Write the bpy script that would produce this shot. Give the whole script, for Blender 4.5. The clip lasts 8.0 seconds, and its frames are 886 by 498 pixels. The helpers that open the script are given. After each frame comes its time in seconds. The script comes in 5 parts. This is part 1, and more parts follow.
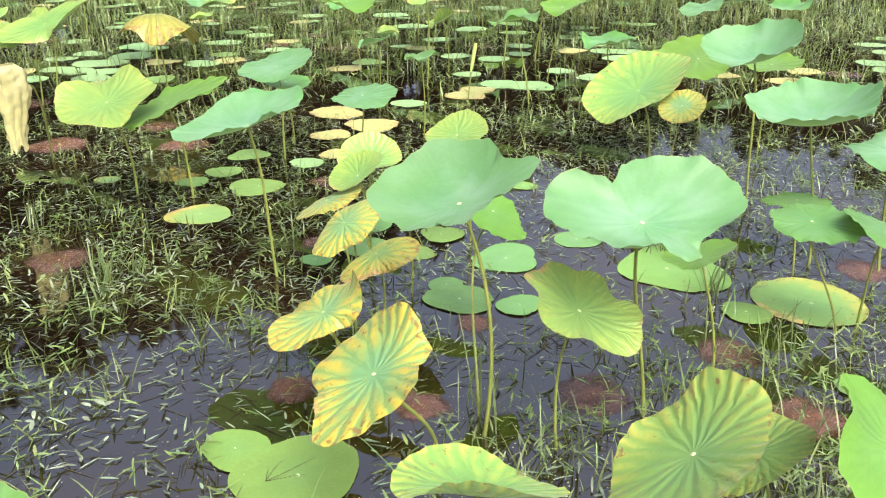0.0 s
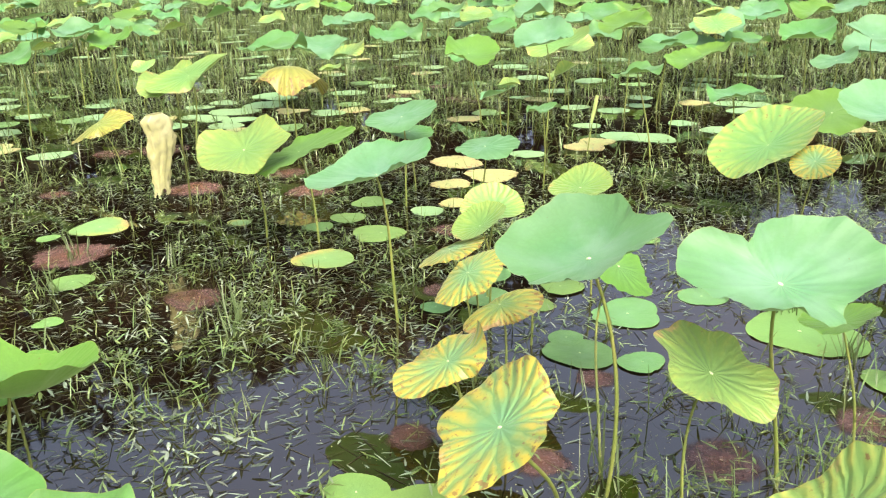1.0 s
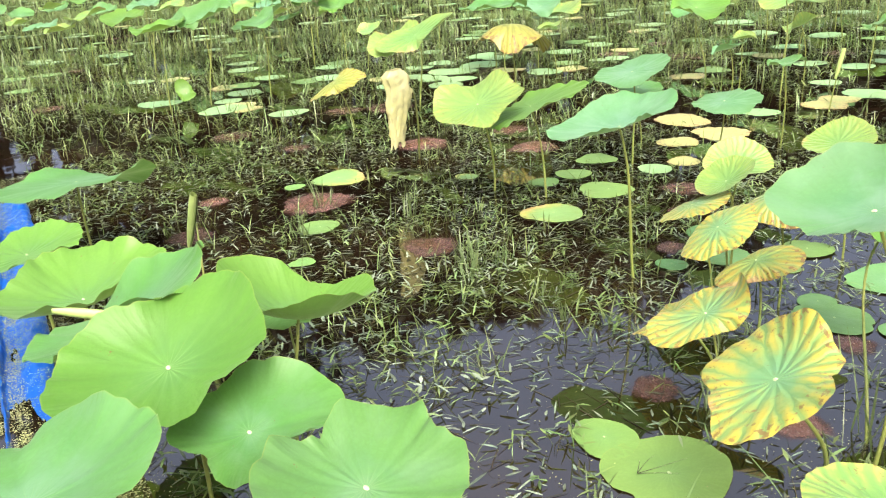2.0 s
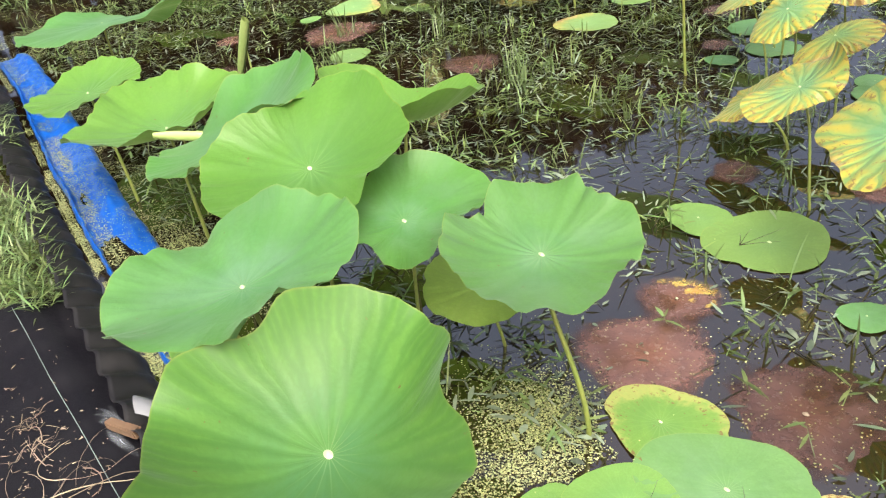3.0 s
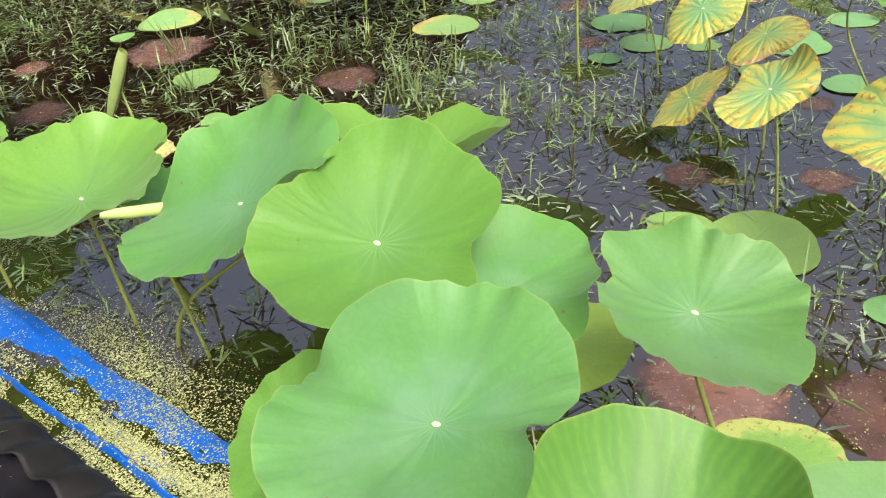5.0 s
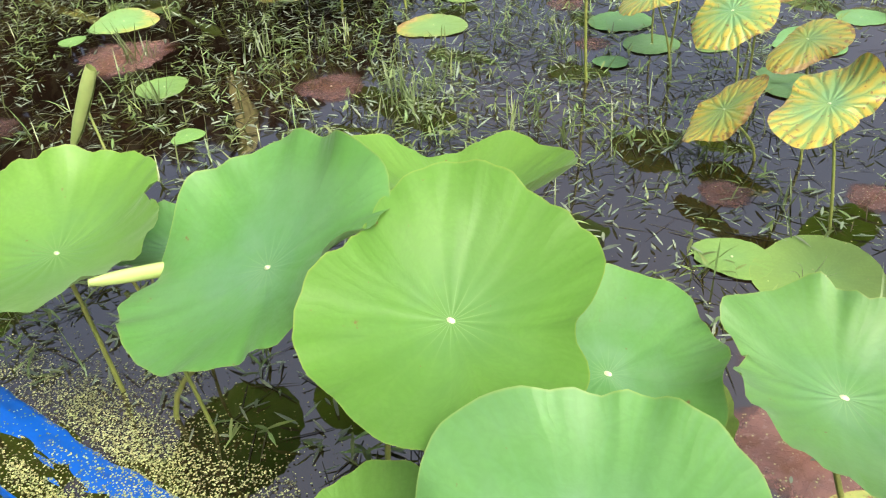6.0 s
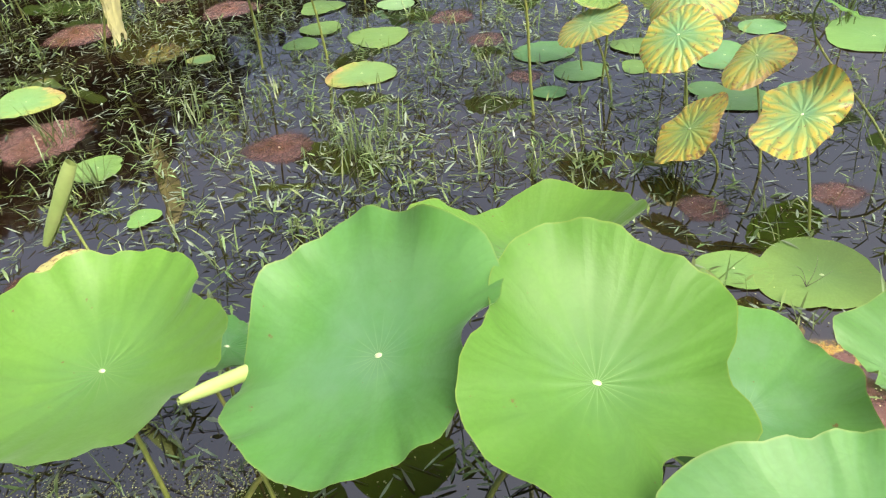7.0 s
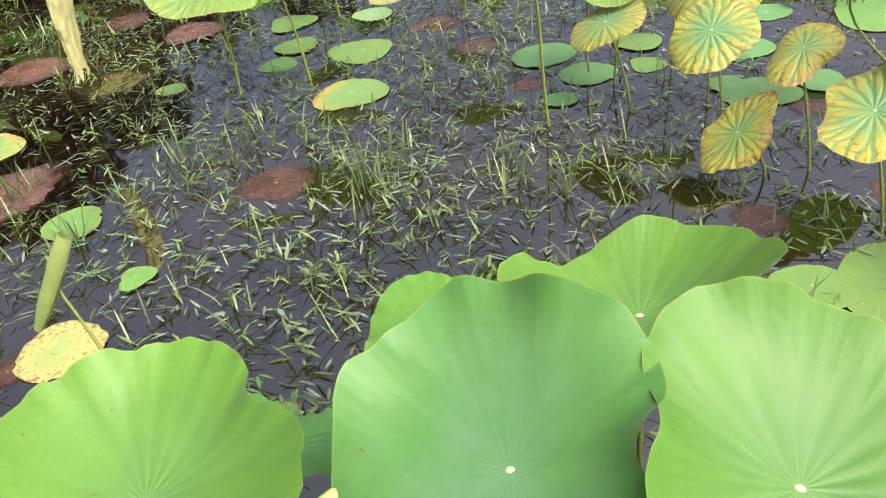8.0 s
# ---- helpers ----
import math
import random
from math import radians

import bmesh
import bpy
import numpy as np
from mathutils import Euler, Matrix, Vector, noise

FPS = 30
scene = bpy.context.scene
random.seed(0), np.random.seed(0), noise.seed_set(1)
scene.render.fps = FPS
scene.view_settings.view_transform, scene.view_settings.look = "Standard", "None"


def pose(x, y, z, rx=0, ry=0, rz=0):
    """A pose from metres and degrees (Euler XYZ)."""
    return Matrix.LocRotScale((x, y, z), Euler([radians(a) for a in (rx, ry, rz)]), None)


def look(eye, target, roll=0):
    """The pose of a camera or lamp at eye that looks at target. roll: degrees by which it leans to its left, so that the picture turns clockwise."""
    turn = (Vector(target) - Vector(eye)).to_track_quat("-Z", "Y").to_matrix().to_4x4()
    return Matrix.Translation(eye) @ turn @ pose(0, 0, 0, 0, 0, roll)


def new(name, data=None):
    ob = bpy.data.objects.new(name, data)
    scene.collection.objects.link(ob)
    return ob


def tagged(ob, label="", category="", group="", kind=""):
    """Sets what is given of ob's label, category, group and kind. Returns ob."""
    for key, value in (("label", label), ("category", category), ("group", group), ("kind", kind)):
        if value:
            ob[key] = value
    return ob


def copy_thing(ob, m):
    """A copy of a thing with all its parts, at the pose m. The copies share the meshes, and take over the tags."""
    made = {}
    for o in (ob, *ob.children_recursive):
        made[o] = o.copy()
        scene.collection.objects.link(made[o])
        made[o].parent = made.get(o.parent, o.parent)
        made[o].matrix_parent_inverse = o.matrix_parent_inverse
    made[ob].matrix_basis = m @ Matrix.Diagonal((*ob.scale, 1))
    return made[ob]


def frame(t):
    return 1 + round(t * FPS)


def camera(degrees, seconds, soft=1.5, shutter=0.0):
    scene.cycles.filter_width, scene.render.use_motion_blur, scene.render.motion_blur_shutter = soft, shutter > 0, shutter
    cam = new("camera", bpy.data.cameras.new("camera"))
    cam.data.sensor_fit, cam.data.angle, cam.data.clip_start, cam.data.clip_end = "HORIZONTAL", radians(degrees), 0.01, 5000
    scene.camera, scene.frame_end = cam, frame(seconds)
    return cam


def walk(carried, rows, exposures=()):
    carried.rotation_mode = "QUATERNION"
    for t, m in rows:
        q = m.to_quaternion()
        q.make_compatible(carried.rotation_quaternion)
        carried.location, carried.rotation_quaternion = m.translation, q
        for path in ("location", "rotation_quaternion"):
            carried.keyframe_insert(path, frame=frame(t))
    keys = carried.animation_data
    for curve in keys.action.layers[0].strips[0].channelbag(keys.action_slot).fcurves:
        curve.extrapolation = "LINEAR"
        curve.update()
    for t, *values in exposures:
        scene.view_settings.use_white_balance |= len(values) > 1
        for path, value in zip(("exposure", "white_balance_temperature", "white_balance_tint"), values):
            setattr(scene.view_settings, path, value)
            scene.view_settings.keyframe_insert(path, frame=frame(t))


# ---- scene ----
cam = camera(56.3, 8.0, 1.2)
PATH = [
    (0, (-0.082, -0.055, 1.395), (-1.17, 1.44, 0.632), -0.4),
    (0.5, (-0.091, -0.078, 1.41), (-1.304, 1.353, 0.716), -0.8),
    (1, (-0.116, -0.092, 1.411), (-1.43, 1.268, 0.759), -1.3),
    (1.5, (-0.146, -0.131, 1.396), (-1.608, 1.068, 0.744), -2.2),
    (2, (-0.198, -0.258, 1.378), (-1.787, 0.725, 0.667), -4.1),
    (2.2, (-0.213, -0.349, 1.367), (-1.812, 0.575, 0.6), -5.6),
    (3.3, (-0.417, -0.69, 1.282), (-1.757, 0.255, 0.138), -8.0),
    (3.5, (-0.479, -0.734, 1.278), (-1.759, 0.229, 0.079), -7.5),
    (4, (-0.676, -0.795, 1.311), (-1.868, 0.311, 0.148), -7.0),
    (4.5, (-0.877, -0.893, 1.36), (-1.945, 0.373, 0.239), -6.0),
    (4.7, (-0.933, -0.903, 1.373), (-1.966, 0.398, 0.26), -5.4),
    (5.8, (-1.341, -0.725, 1.319), (-2.247, 0.641, 0.173), -4.1),
    (6, (-1.391, -0.73, 1.327), (-2.266, 0.652, 0.175), -3.9),
    (6.5, (-1.599, -0.811, 1.362), (-2.336, 0.659, 0.224), -5.6),
    (7, (-1.757, -0.836, 1.395), (-2.362, 0.709, 0.279), -5.6),
    (7.5, (-1.926, -0.728, 1.373), (-2.507, 0.836, 0.269), -6.6),
    (8, (-2.058, -0.631, 1.365), (-2.563, 0.941, 0.236), -8.4),
]
walk(cam, [(t, look(eye, target, roll)) for t, eye, target, roll in PATH], [(0, 2.02), (1.5, 2.04), (2.1, 2.15), (3.3, 1.86), (6, 1.86), (8, 1.78)])

# ---- light: bright overcast sky ----
world = bpy.data.worlds.new("overcast_sky")
scene.world = world
world.use_nodes = True
wn = world.node_tree.nodes
sky = wn.new("ShaderNodeTexSky")
sky.sky_type = "NISHITA"
sky.sun_disc = False
sky.sun_elevation = radians(52)
sky.sun_rotation = radians(120)
sky.altitude = 200
sky.air_density = 0.35
sky.dust_density = 10.0
sky.ozone_density = 0.0
wn["Background"].inputs["Strength"].default_value = 0.15
world.node_tree.links.new(sky.outputs[0], wn["Background"].inputs["Color"])
sun = new("sun", bpy.data.lights.new("sun", "SUN"))
sun.data.energy = 0.6
sun.data.angle = radians(25)
sun.data.color = (1.0, 0.97, 0.92)
sun.matrix_world = look((4.5, -2.5, 12), (0, 0, 0))


# ---- materials ----
RETURN = 0.66  # share of the mixed colours that wet and waxy surfaces give back


class Nodes:
    """Short hand for a node material."""

    def __init__(self, name):
        self.mat = bpy.data.materials.new(name)
        self.mat.use_nodes = True
        self.tree = self.mat.node_tree
        self.bsdf = self.tree.nodes["Principled BSDF"]
        self.out = self.tree.nodes["Material Output"]

    def add(self, kind, **values):
        n = self.tree.nodes.new(kind)
        for k, v in values.items():
            if k == "operation":
                n.operation = v
            elif k == "data_type":
                n.data_type = v
            elif k == "blend_type":
                n.blend_type = v
            elif k == "interpolation_type":
                n.interpolation_type = v
        return n

    def link(self, a, b):
        self.tree.links.new(a, b)

    def put(self, socket, v):
        if isinstance(v, (int, float)):
            socket.default_value = v
        elif isinstance(v, tuple):
            socket.default_value = v if len(v) == len(socket.default_value) else (*v, 1)
        else:
            self.link(v, socket)

    def math(self, op, a, b=0.0, c=0.0):
        n = self.add("ShaderNodeMath", operation=op)
        self.put(n.inputs[0], a)
        self.put(n.inputs[1], b)
        self.put(n.inputs[2], c)
        return n.outputs[0]

    def step(self, v, lo, hi, a=0.0, b=1.0):
        n = self.add("ShaderNodeMapRange", interpolation_type="SMOOTHSTEP")
        for i, x in enumerate((v, lo, hi, a, b)):
            self.put(n.inputs[i], x)
        return n.outputs[0]

    def mix(self, f, a, b, blend="MIX"):
        n = self.add("ShaderNodeMix", data_type="RGBA", blend_type=blend)
        self.put(n.inputs[0], f)
        self.put(n.inputs[6], a)
        self.put(n.inputs[7], b)
        return n.outputs[2]

    def noise(self, scale, detail=3.0, vec=None, rough=0.55, w=None):
        n = self.add("ShaderNodeTexNoise")
        if w is not None:
            n.noise_dimensions = "4D"
            self.put(n.inputs["W"], w)
        n.inputs["Scale"].default_value = scale
        n.inputs["Detail"].default_value = detail
        n.inputs["Roughness"].default_value = rough
        if vec is not None:
            self.link(vec, n.inputs["Vector"])
        return n.outputs[0]

    def coords(self, which="Object"):
        return self.add("ShaderNodeTexCoord").outputs[which]

    def random(self, island=False):
        if island:
            return self.add("ShaderNodeNewGeometry").outputs["Random Per Island"]
        return self.add("ShaderNodeObjectInfo").outputs["Random"]

    def bump(self, height, strength, distance):
        n = self.add("ShaderNodeBump")
        n.inputs["Strength"].default_value = strength
        n.inputs["Distance"].default_value = distance
        self.link(height, n.inputs["Height"])
        self.link(n.outputs[0], self.bsdf.inputs["Normal"])

    def base(self, colour, rough=0.5, spec=0.5):
        self.put(self.bsdf.inputs["Base Color"], self.mix(1.0, colour, (RETURN, RETURN, RETURN), "MULTIPLY"))
        self.put(self.bsdf.inputs["Roughness"], rough)
        self.bsdf.inputs["Specular IOR Level"].default_value = spec
        return self

    def let_through(self, colour, amount):
        """Mixes in the light that a thin leaf lets through."""
        t = self.add("ShaderNodeBsdfTranslucent")
        self.put(t.inputs["Color"], self.mix(1.0, colour, (RETURN, RETURN, RETURN), "MULTIPLY"))
        m = self.add("ShaderNodeMixShader")
        m.inputs[0].default_value = amount
        self.link(self.bsdf.outputs[0], m.inputs[1])
        self.link(t.outputs[0], m.inputs[2])
        self.link(m.outputs[0], self.out.inputs["Surface"])


def leaf_material(name, inner, outer, vein, yellow=0.0, burnt=0.0, sheen=0.32, veins=21.0, vein_show=0.22, vein_wide=0.02, rough=0.43, through_amount=0.22, floats=False, sway=0.16, net_show=0.20, sky_sheen=0.0, lop=0.0, tip=0.0, gold=(0.43, 0.34, 0.048)):
    """A lotus leaf by its own flat map: radial forked veins, colour from the middle to the rim, yellowing between the veins, burnt spots and tip."""
    n = Nodes(name)
    uv = n.add("ShaderNodeUVMap").outputs[0]
    sep = n.add("ShaderNodeSeparateXYZ")
    n.link(uv, sep.inputs[0])
    x, y = sep.outputs[0], sep.outputs[1]
    rnd = n.random()
    shift = n.math("MULTIPLY", rnd, 40.0)
    rad = n.math("SQRT", n.math("ADD", n.math("MULTIPLY", x, x), n.math("MULTIPLY", y, y)))
    wobble = n.noise(3.0, 2.0, uv, w=shift)
    patch = n.noise(2.3, 3.0, uv, w=n.math("ADD", shift, 17.0))
    ang = n.math("ADD", n.math("ARCTAN2", y, x), n.math("MULTIPLY", n.math("SUBTRACT", wobble, 0.5), sway))
    turn = n.math("MULTIPLY", ang, veins / (2 * math.pi))
    # distance to a vein that forks twice on its way to the rim
    f = n.math("FRACT", n.math("ADD", turn, 100.0))
    d = n.math("ABSOLUTE", n.math("SUBTRACT", f, 0.5))
    part_1 = n.math("MINIMUM", n.math("MAXIMUM", n.math("MULTIPLY", n.math("SUBTRACT", rad, n.math("MULTIPLY_ADD", patch, 0.5, 0.22)), 0.75), 0.0), 0.24)
    d = n.math("ABSOLUTE", n.math("SUBTRACT", d, part_1))
    part_2 = n.math("MINIMUM", n.math("MAXIMUM", n.math("MULTIPLY", n.math("SUBTRACT", rad, n.math("MULTIPLY_ADD", wobble, 0.5, 0.5)), 0.6), 0.0), 0.03 if yellow > 0.5 else 0.11)
    d = n.math("ABSOLUTE", n.math("SUBTRACT", d, part_2))
    dist = n.math("MULTIPLY", n.math("MULTIPLY", d, n.math("ADD", rad, 0.02)), 2 * math.pi / veins)
    lines = n.step(dist, 0.002, vein_wide, 1.0, 0.0)
    lines = n.math("MULTIPLY", lines, n.math("MULTIPLY", n.step(rad, 0.03, 0.12), n.step(n.noise(3.4, 3.0, uv, w=n.math("ADD", shift, 9.0)), 0.25, 0.6, 0.35, 1.0)))
    blotch = n.noise(5.0, 4.0, uv, w=shift)
    fine = n.noise(42.0, 3.0, uv, w=shift)
    cells = n.add("ShaderNodeTexVoronoi")
    cells.feature = "DISTANCE_TO_EDGE"
    cells.inputs["Scale"].default_value = 13.0
    warp = n.add("ShaderNodeMix", data_type="RGBA", blend_type="ADD")
    warp.inputs[0].default_value = 0.25
    n.link(uv, warp.inputs[6])
    n.link(n.add("ShaderNodeTexNoise").outputs[1], warp.inputs[7])
    n.link(warp.outputs[2], cells.inputs["Vector"])
    net = n.math("MULTIPLY", n.step(cells.outputs["Distance"], 0.0, 0.30, 1.0, 0.0), n.step(rad, 0.15, 0.5))
    col = n.mix(n.step(rad, 0.1, 0.98), inner, outer)
    col = n.mix(n.math("MULTIPLY", n.step(blotch, 0.3, 0.75), 0.30), col, outer)
    col = n.mix(n.math("MULTIPLY", n.step(patch, 0.42, 0.66), 0.45), col, tuple(1.25 * c for c in outer))
    col = n.mix(n.math("MULTIPLY", net, min(net_show, 0.22)), col, tuple(0.7 * c for c in outer))
    col = n.mix(n.math("MULTIPLY", n.step(fine, 0.35, 0.75), 0.18), col, tuple(0.72 * c for c in outer))
    # bluish sky sheen painted into the colour in patches, strongest round the hub
    if sky_sheen:
        sheen_mask = n.math("MULTIPLY", n.step(n.noise(2.0, 3.0, uv, w=n.math("ADD", shift, 3.0)), 0.36, 0.68), n.step(rad, 0.15, 1.1, 1.0, 0.35))
        col = n.mix(n.math("MULTIPLY", sheen_mask, sky_sheen), col, (0.27, 0.43, 0.33))
    if net_show > 0.3:
        # dark feathered mottling along the veins
        feather = n.math("MULTIPLY", n.step(n.math("ADD", dist, n.math("MULTIPLY", n.math("SUBTRACT", n.noise(16.0, 4.0, uv, w=shift), 0.5), 0.09)), 0.0, 0.05, 1.0, 0.0), n.step(rad, 0.2, 0.55))
        col = n.mix(n.math("MULTIPLY", feather, 0.36), col, vein)
    bulge = n.step(dist, 0.0, 0.07)
    if yellow:
        # green stays along the veins, in bands that thin out towards the rim
        band = n.math("MULTIPLY", n.math("ADD", n.math("MULTIPLY", n.math("MAXIMUM", n.math("SUBTRACT", 1.05, rad), 0.0), 0.12 - 0.06 * yellow), 0.022), n.math("MAXIMUM", n.math("MULTIPLY_ADD", blotch, 3.0, -0.5), 0.15))
        between = n.math("MULTIPLY", n.step(n.math("DIVIDE", dist, band), 0.0, 2.6), n.step(n.noise(10.0, 3.0, uv, w=n.math("ADD", shift, 61.0)), 0.25, 0.55, 0.45, 1.0))
        spread = rad if yellow > 0.7 or floats else n.math("MULTIPLY_ADD", rad, 0.5, 0.32)
        reach = n.math("ADD", n.math("MULTIPLY_ADD", x, lop, spread), n.math("MULTIPLY", n.math("SUBTRACT", patch, 0.5), 1.3 + lop if yellow > 0.7 or floats else 0.5))
        reach = n.math("ADD", reach, n.math("MULTIPLY", n.math("SUBTRACT", blotch, 0.5), 1.2 if yellow > 0.7 or floats else 1.5))
        where = n.step(reach, 0.80 - 0.62 * yellow, 1.28 - 0.62 * yellow)
        amount = n.math("MULTIPLY", n.math("MULTIPLY", where, n.math("MULTIPLY_ADD", between, 0.35 if floats else 0.86, 0.65 if floats else 0.14)), min(1.0, 0.6 + 0.45 * yellow))
        col = n.mix(amount, col, gold)
        pale = n.math("MULTIPLY", amount, n.step(n.noise(8.0, 3.0, uv, w=n.math("ADD", shift, 5.0)), 0.45, 0.7, 0.0, 0.12))
        col = n.mix(pale, col, (0.62, 0.58, 0.20))
        rust = n.math("MULTIPLY", amount, n.step(n.noise(13.0, 4.0, uv, w=n.math("ADD", shift, 25.0)), 0.54, 0.78, 0.0, 0.5))
        col = n.mix(rust, col, (0.42, 0.25, 0.05))
    col = n.mix(n.math("MULTIPLY", lines, vein_show), col, vein)
    # the veins' pale beginnings round the hub
    spoke = n.math("MULTIPLY", n.step(dist, 0.0005, 0.006, 1.0, 0.0), n.step(n.math("MULTIPLY_ADD", wobble, 0.3, rad), 0.10, 0.52, 1.0, 0.0))
    col = n.mix(n.math("MULTIPLY", spoke, 0.35), col, (0.30, 0.44, 0.20))
    if burnt:
        spots = n.noise(9.0, 5.0, uv, 0.65, w=shift)
        b = n.step(n.math("ADD", spots, n.math("MULTIPLY", n.math("POWER", rad, 3.0), 0.10 * burnt)), 0.70 - 0.085 * burnt, 0.745 - 0.085 * burnt)
        col = n.mix(n.math("MULTIPLY", b, 0.85), col, (0.15, 0.07, 0.03))
        specks = n.step(n.noise(27.0, 2.0, uv, w=n.math("ADD", shift, 33.0)), 0.745 - 0.04 * burnt, 0.775 - 0.04 * burnt)
        col = n.mix(n.math("MULTIPLY", specks, 0.8), col, (0.16, 0.08, 0.03))
    if floats:
        bits = n.step(n.noise(16.0, 1.0, uv, w=n.math("ADD", shift, 51.0)), 0.80, 0.815)
        col = n.mix(bits, col, (0.62, 0.68, 0.58))
    if tip:
        # one end of the blade dies off first
        turned = n.math("MULTIPLY", rnd, 43.0)
        along = n.math("ADD", n.math("MULTIPLY", x, n.math("COSINE", turned)), n.math("MULTIPLY", y, n.math("SINE", turned)))
        along = n.math("ADD", along, n.math("MULTIPLY", n.math("SUBTRACT", blotch, 0.5), 0.8))
        col = n.mix(n.step(along, 1.0 - 0.3 * tip, 1.12 - 0.3 * tip, 0.0, 0.8), col, n.mix(n.step(blotch, 0.42, 0.6), (0.24, 0.12, 0.045), (0.46, 0.34, 0.14)))
    col = n.mix(n.math("MULTIPLY", n.step(rad, 0.985, 1.0), 0.35), col, (0.33, 0.36, 0.08) if not yellow else (0.3, 0.16, 0.03))
    tint = n.add("ShaderNodeHueSaturation")
    n.link(n.step(rnd, 0.0, 1.0, 0.492, 0.508), tint.inputs["Hue"])
    n.link(n.step(rnd, 0.0, 1.0, 0.93, 1.08), tint.inputs["Value"])
    n.link(col, tint.inputs["Color"])
    col = tint.outputs[0]
    n.base(col, 0.5 if floats else rough, 0.3 if floats else sheen)
    pucker = 1.5 if yellow and not floats else 0.08 if floats else 0.35
    relief = n.math("ADD", n.math("MULTIPLY", bulge, pucker), n.math("ADD", n.math("MULTIPLY", fine, 0.12), n.math("MULTIPLY", blotch, 1.0)))
    n.bump(relief, 0.4, 0.004)
    n.bsdf.inputs["Sheen Weight"].default_value = 0.09
    n.bsdf.inputs["Sheen Tint"].default_value = (0.8, 0.95, 1.0, 1)
    n.bsdf.inputs["Sheen Roughness"].default_value = 0.4
    if not floats:
        n.let_through(n.mix(0.5, col, (0.30, 0.46, 0.03)), 0.4 * through_amount if yellow > 0.5 else through_amount)
    return n.mat


GREEN = {
    "bright": leaf_material("leaf_bright", (0.101, 0.24, 0.057), (0.118, 0.268, 0.036), (0.155, 0.3, 0.067), sky_sheen=0.06, burnt=0.22, vein_show=0.16, sheen=0.28),
    "lush": leaf_material("leaf_lush", (0.082, 0.203, 0.044), (0.096, 0.228, 0.03), (0.126, 0.257, 0.054), sky_sheen=0.05, burnt=0.25, vein_show=0.18, sheen=0.24),
    "mid": leaf_material("leaf_bluish", (0.091, 0.247, 0.094), (0.094, 0.251, 0.06), (0.118, 0.285, 0.125), sky_sheen=0.25, burnt=0.18, vein_show=0.16, sheen=0.2, net_show=0.3),
    "waxy": leaf_material("leaf_waxy", (0.101, 0.265, 0.139), (0.104, 0.265, 0.097), (0.139, 0.306, 0.163), sky_sheen=0.44, burnt=0.12, vein_show=0.14, rough=0.5, sheen=0.3),
    "cool": leaf_material("leaf_cool", (0.077, 0.231, 0.075), (0.086, 0.241, 0.048), (0.11, 0.281, 0.1), sky_sheen=0.22, burnt=0.2, vein_show=0.16, sheen=0.22),
    "young": leaf_material("leaf_young", (0.34, 0.56, 0.13), (0.36, 0.58, 0.11), (0.42, 0.60, 0.16), vein_show=0.2, through_amount=0.35),
    "deep": leaf_material("leaf_deep", (0.073, 0.213, 0.085), (0.092, 0.242, 0.038), (0.049, 0.165, 0.03), vein_show=0.35, vein_wide=0.04, net_show=0.75, burnt=0.3, sheen=0.2),
    "pale": leaf_material("leaf_pale", (0.14, 0.30, 0.085), (0.20, 0.34, 0.08), (0.12, 0.28, 0.07), yellow=0.42, burnt=0.55, veins=17.0, vein_show=0.3, vein_wide=0.04, tip=0.4, sway=0.3, gold=(0.46, 0.46, 0.085)),
    "olive": leaf_material("leaf_olive", (0.14, 0.31, 0.105), (0.185, 0.335, 0.075), (0.10, 0.25, 0.08), yellow=0.55, burnt=0.7, vein_show=0.4, vein_wide=0.05, veins=17.0, sway=0.3, tip=0.25, gold=(0.44, 0.45, 0.10)),
    "yellow": leaf_material("leaf_yellowed", (0.12, 0.28, 0.14), (0.22, 0.33, 0.08), (0.085, 0.21, 0.075), yellow=0.9, burnt=1.0, vein_show=0.7, vein_wide=0.022, veins=15.0, sway=0.25, tip=0.35),
    "ochre": leaf_material("leaf_ochre", (0.20, 0.27, 0.06), (0.28, 0.28, 0.055), (0.12, 0.15, 0.03), yellow=0.7, burnt=1.0, vein_show=0.5, vein_wide=0.05, veins=17.0, sway=0.3, tip=0.15, gold=(0.34, 0.33, 0.06)),
    "brown": leaf_material("leaf_browning", (0.117, 0.264, 0.091), (0.288, 0.363, 0.065), (0.126, 0.242, 0.078), yellow=0.9, burnt=1.1, vein_show=0.7, vein_wide=0.022, veins=15.0, sway=0.25, tip=0.75),
}
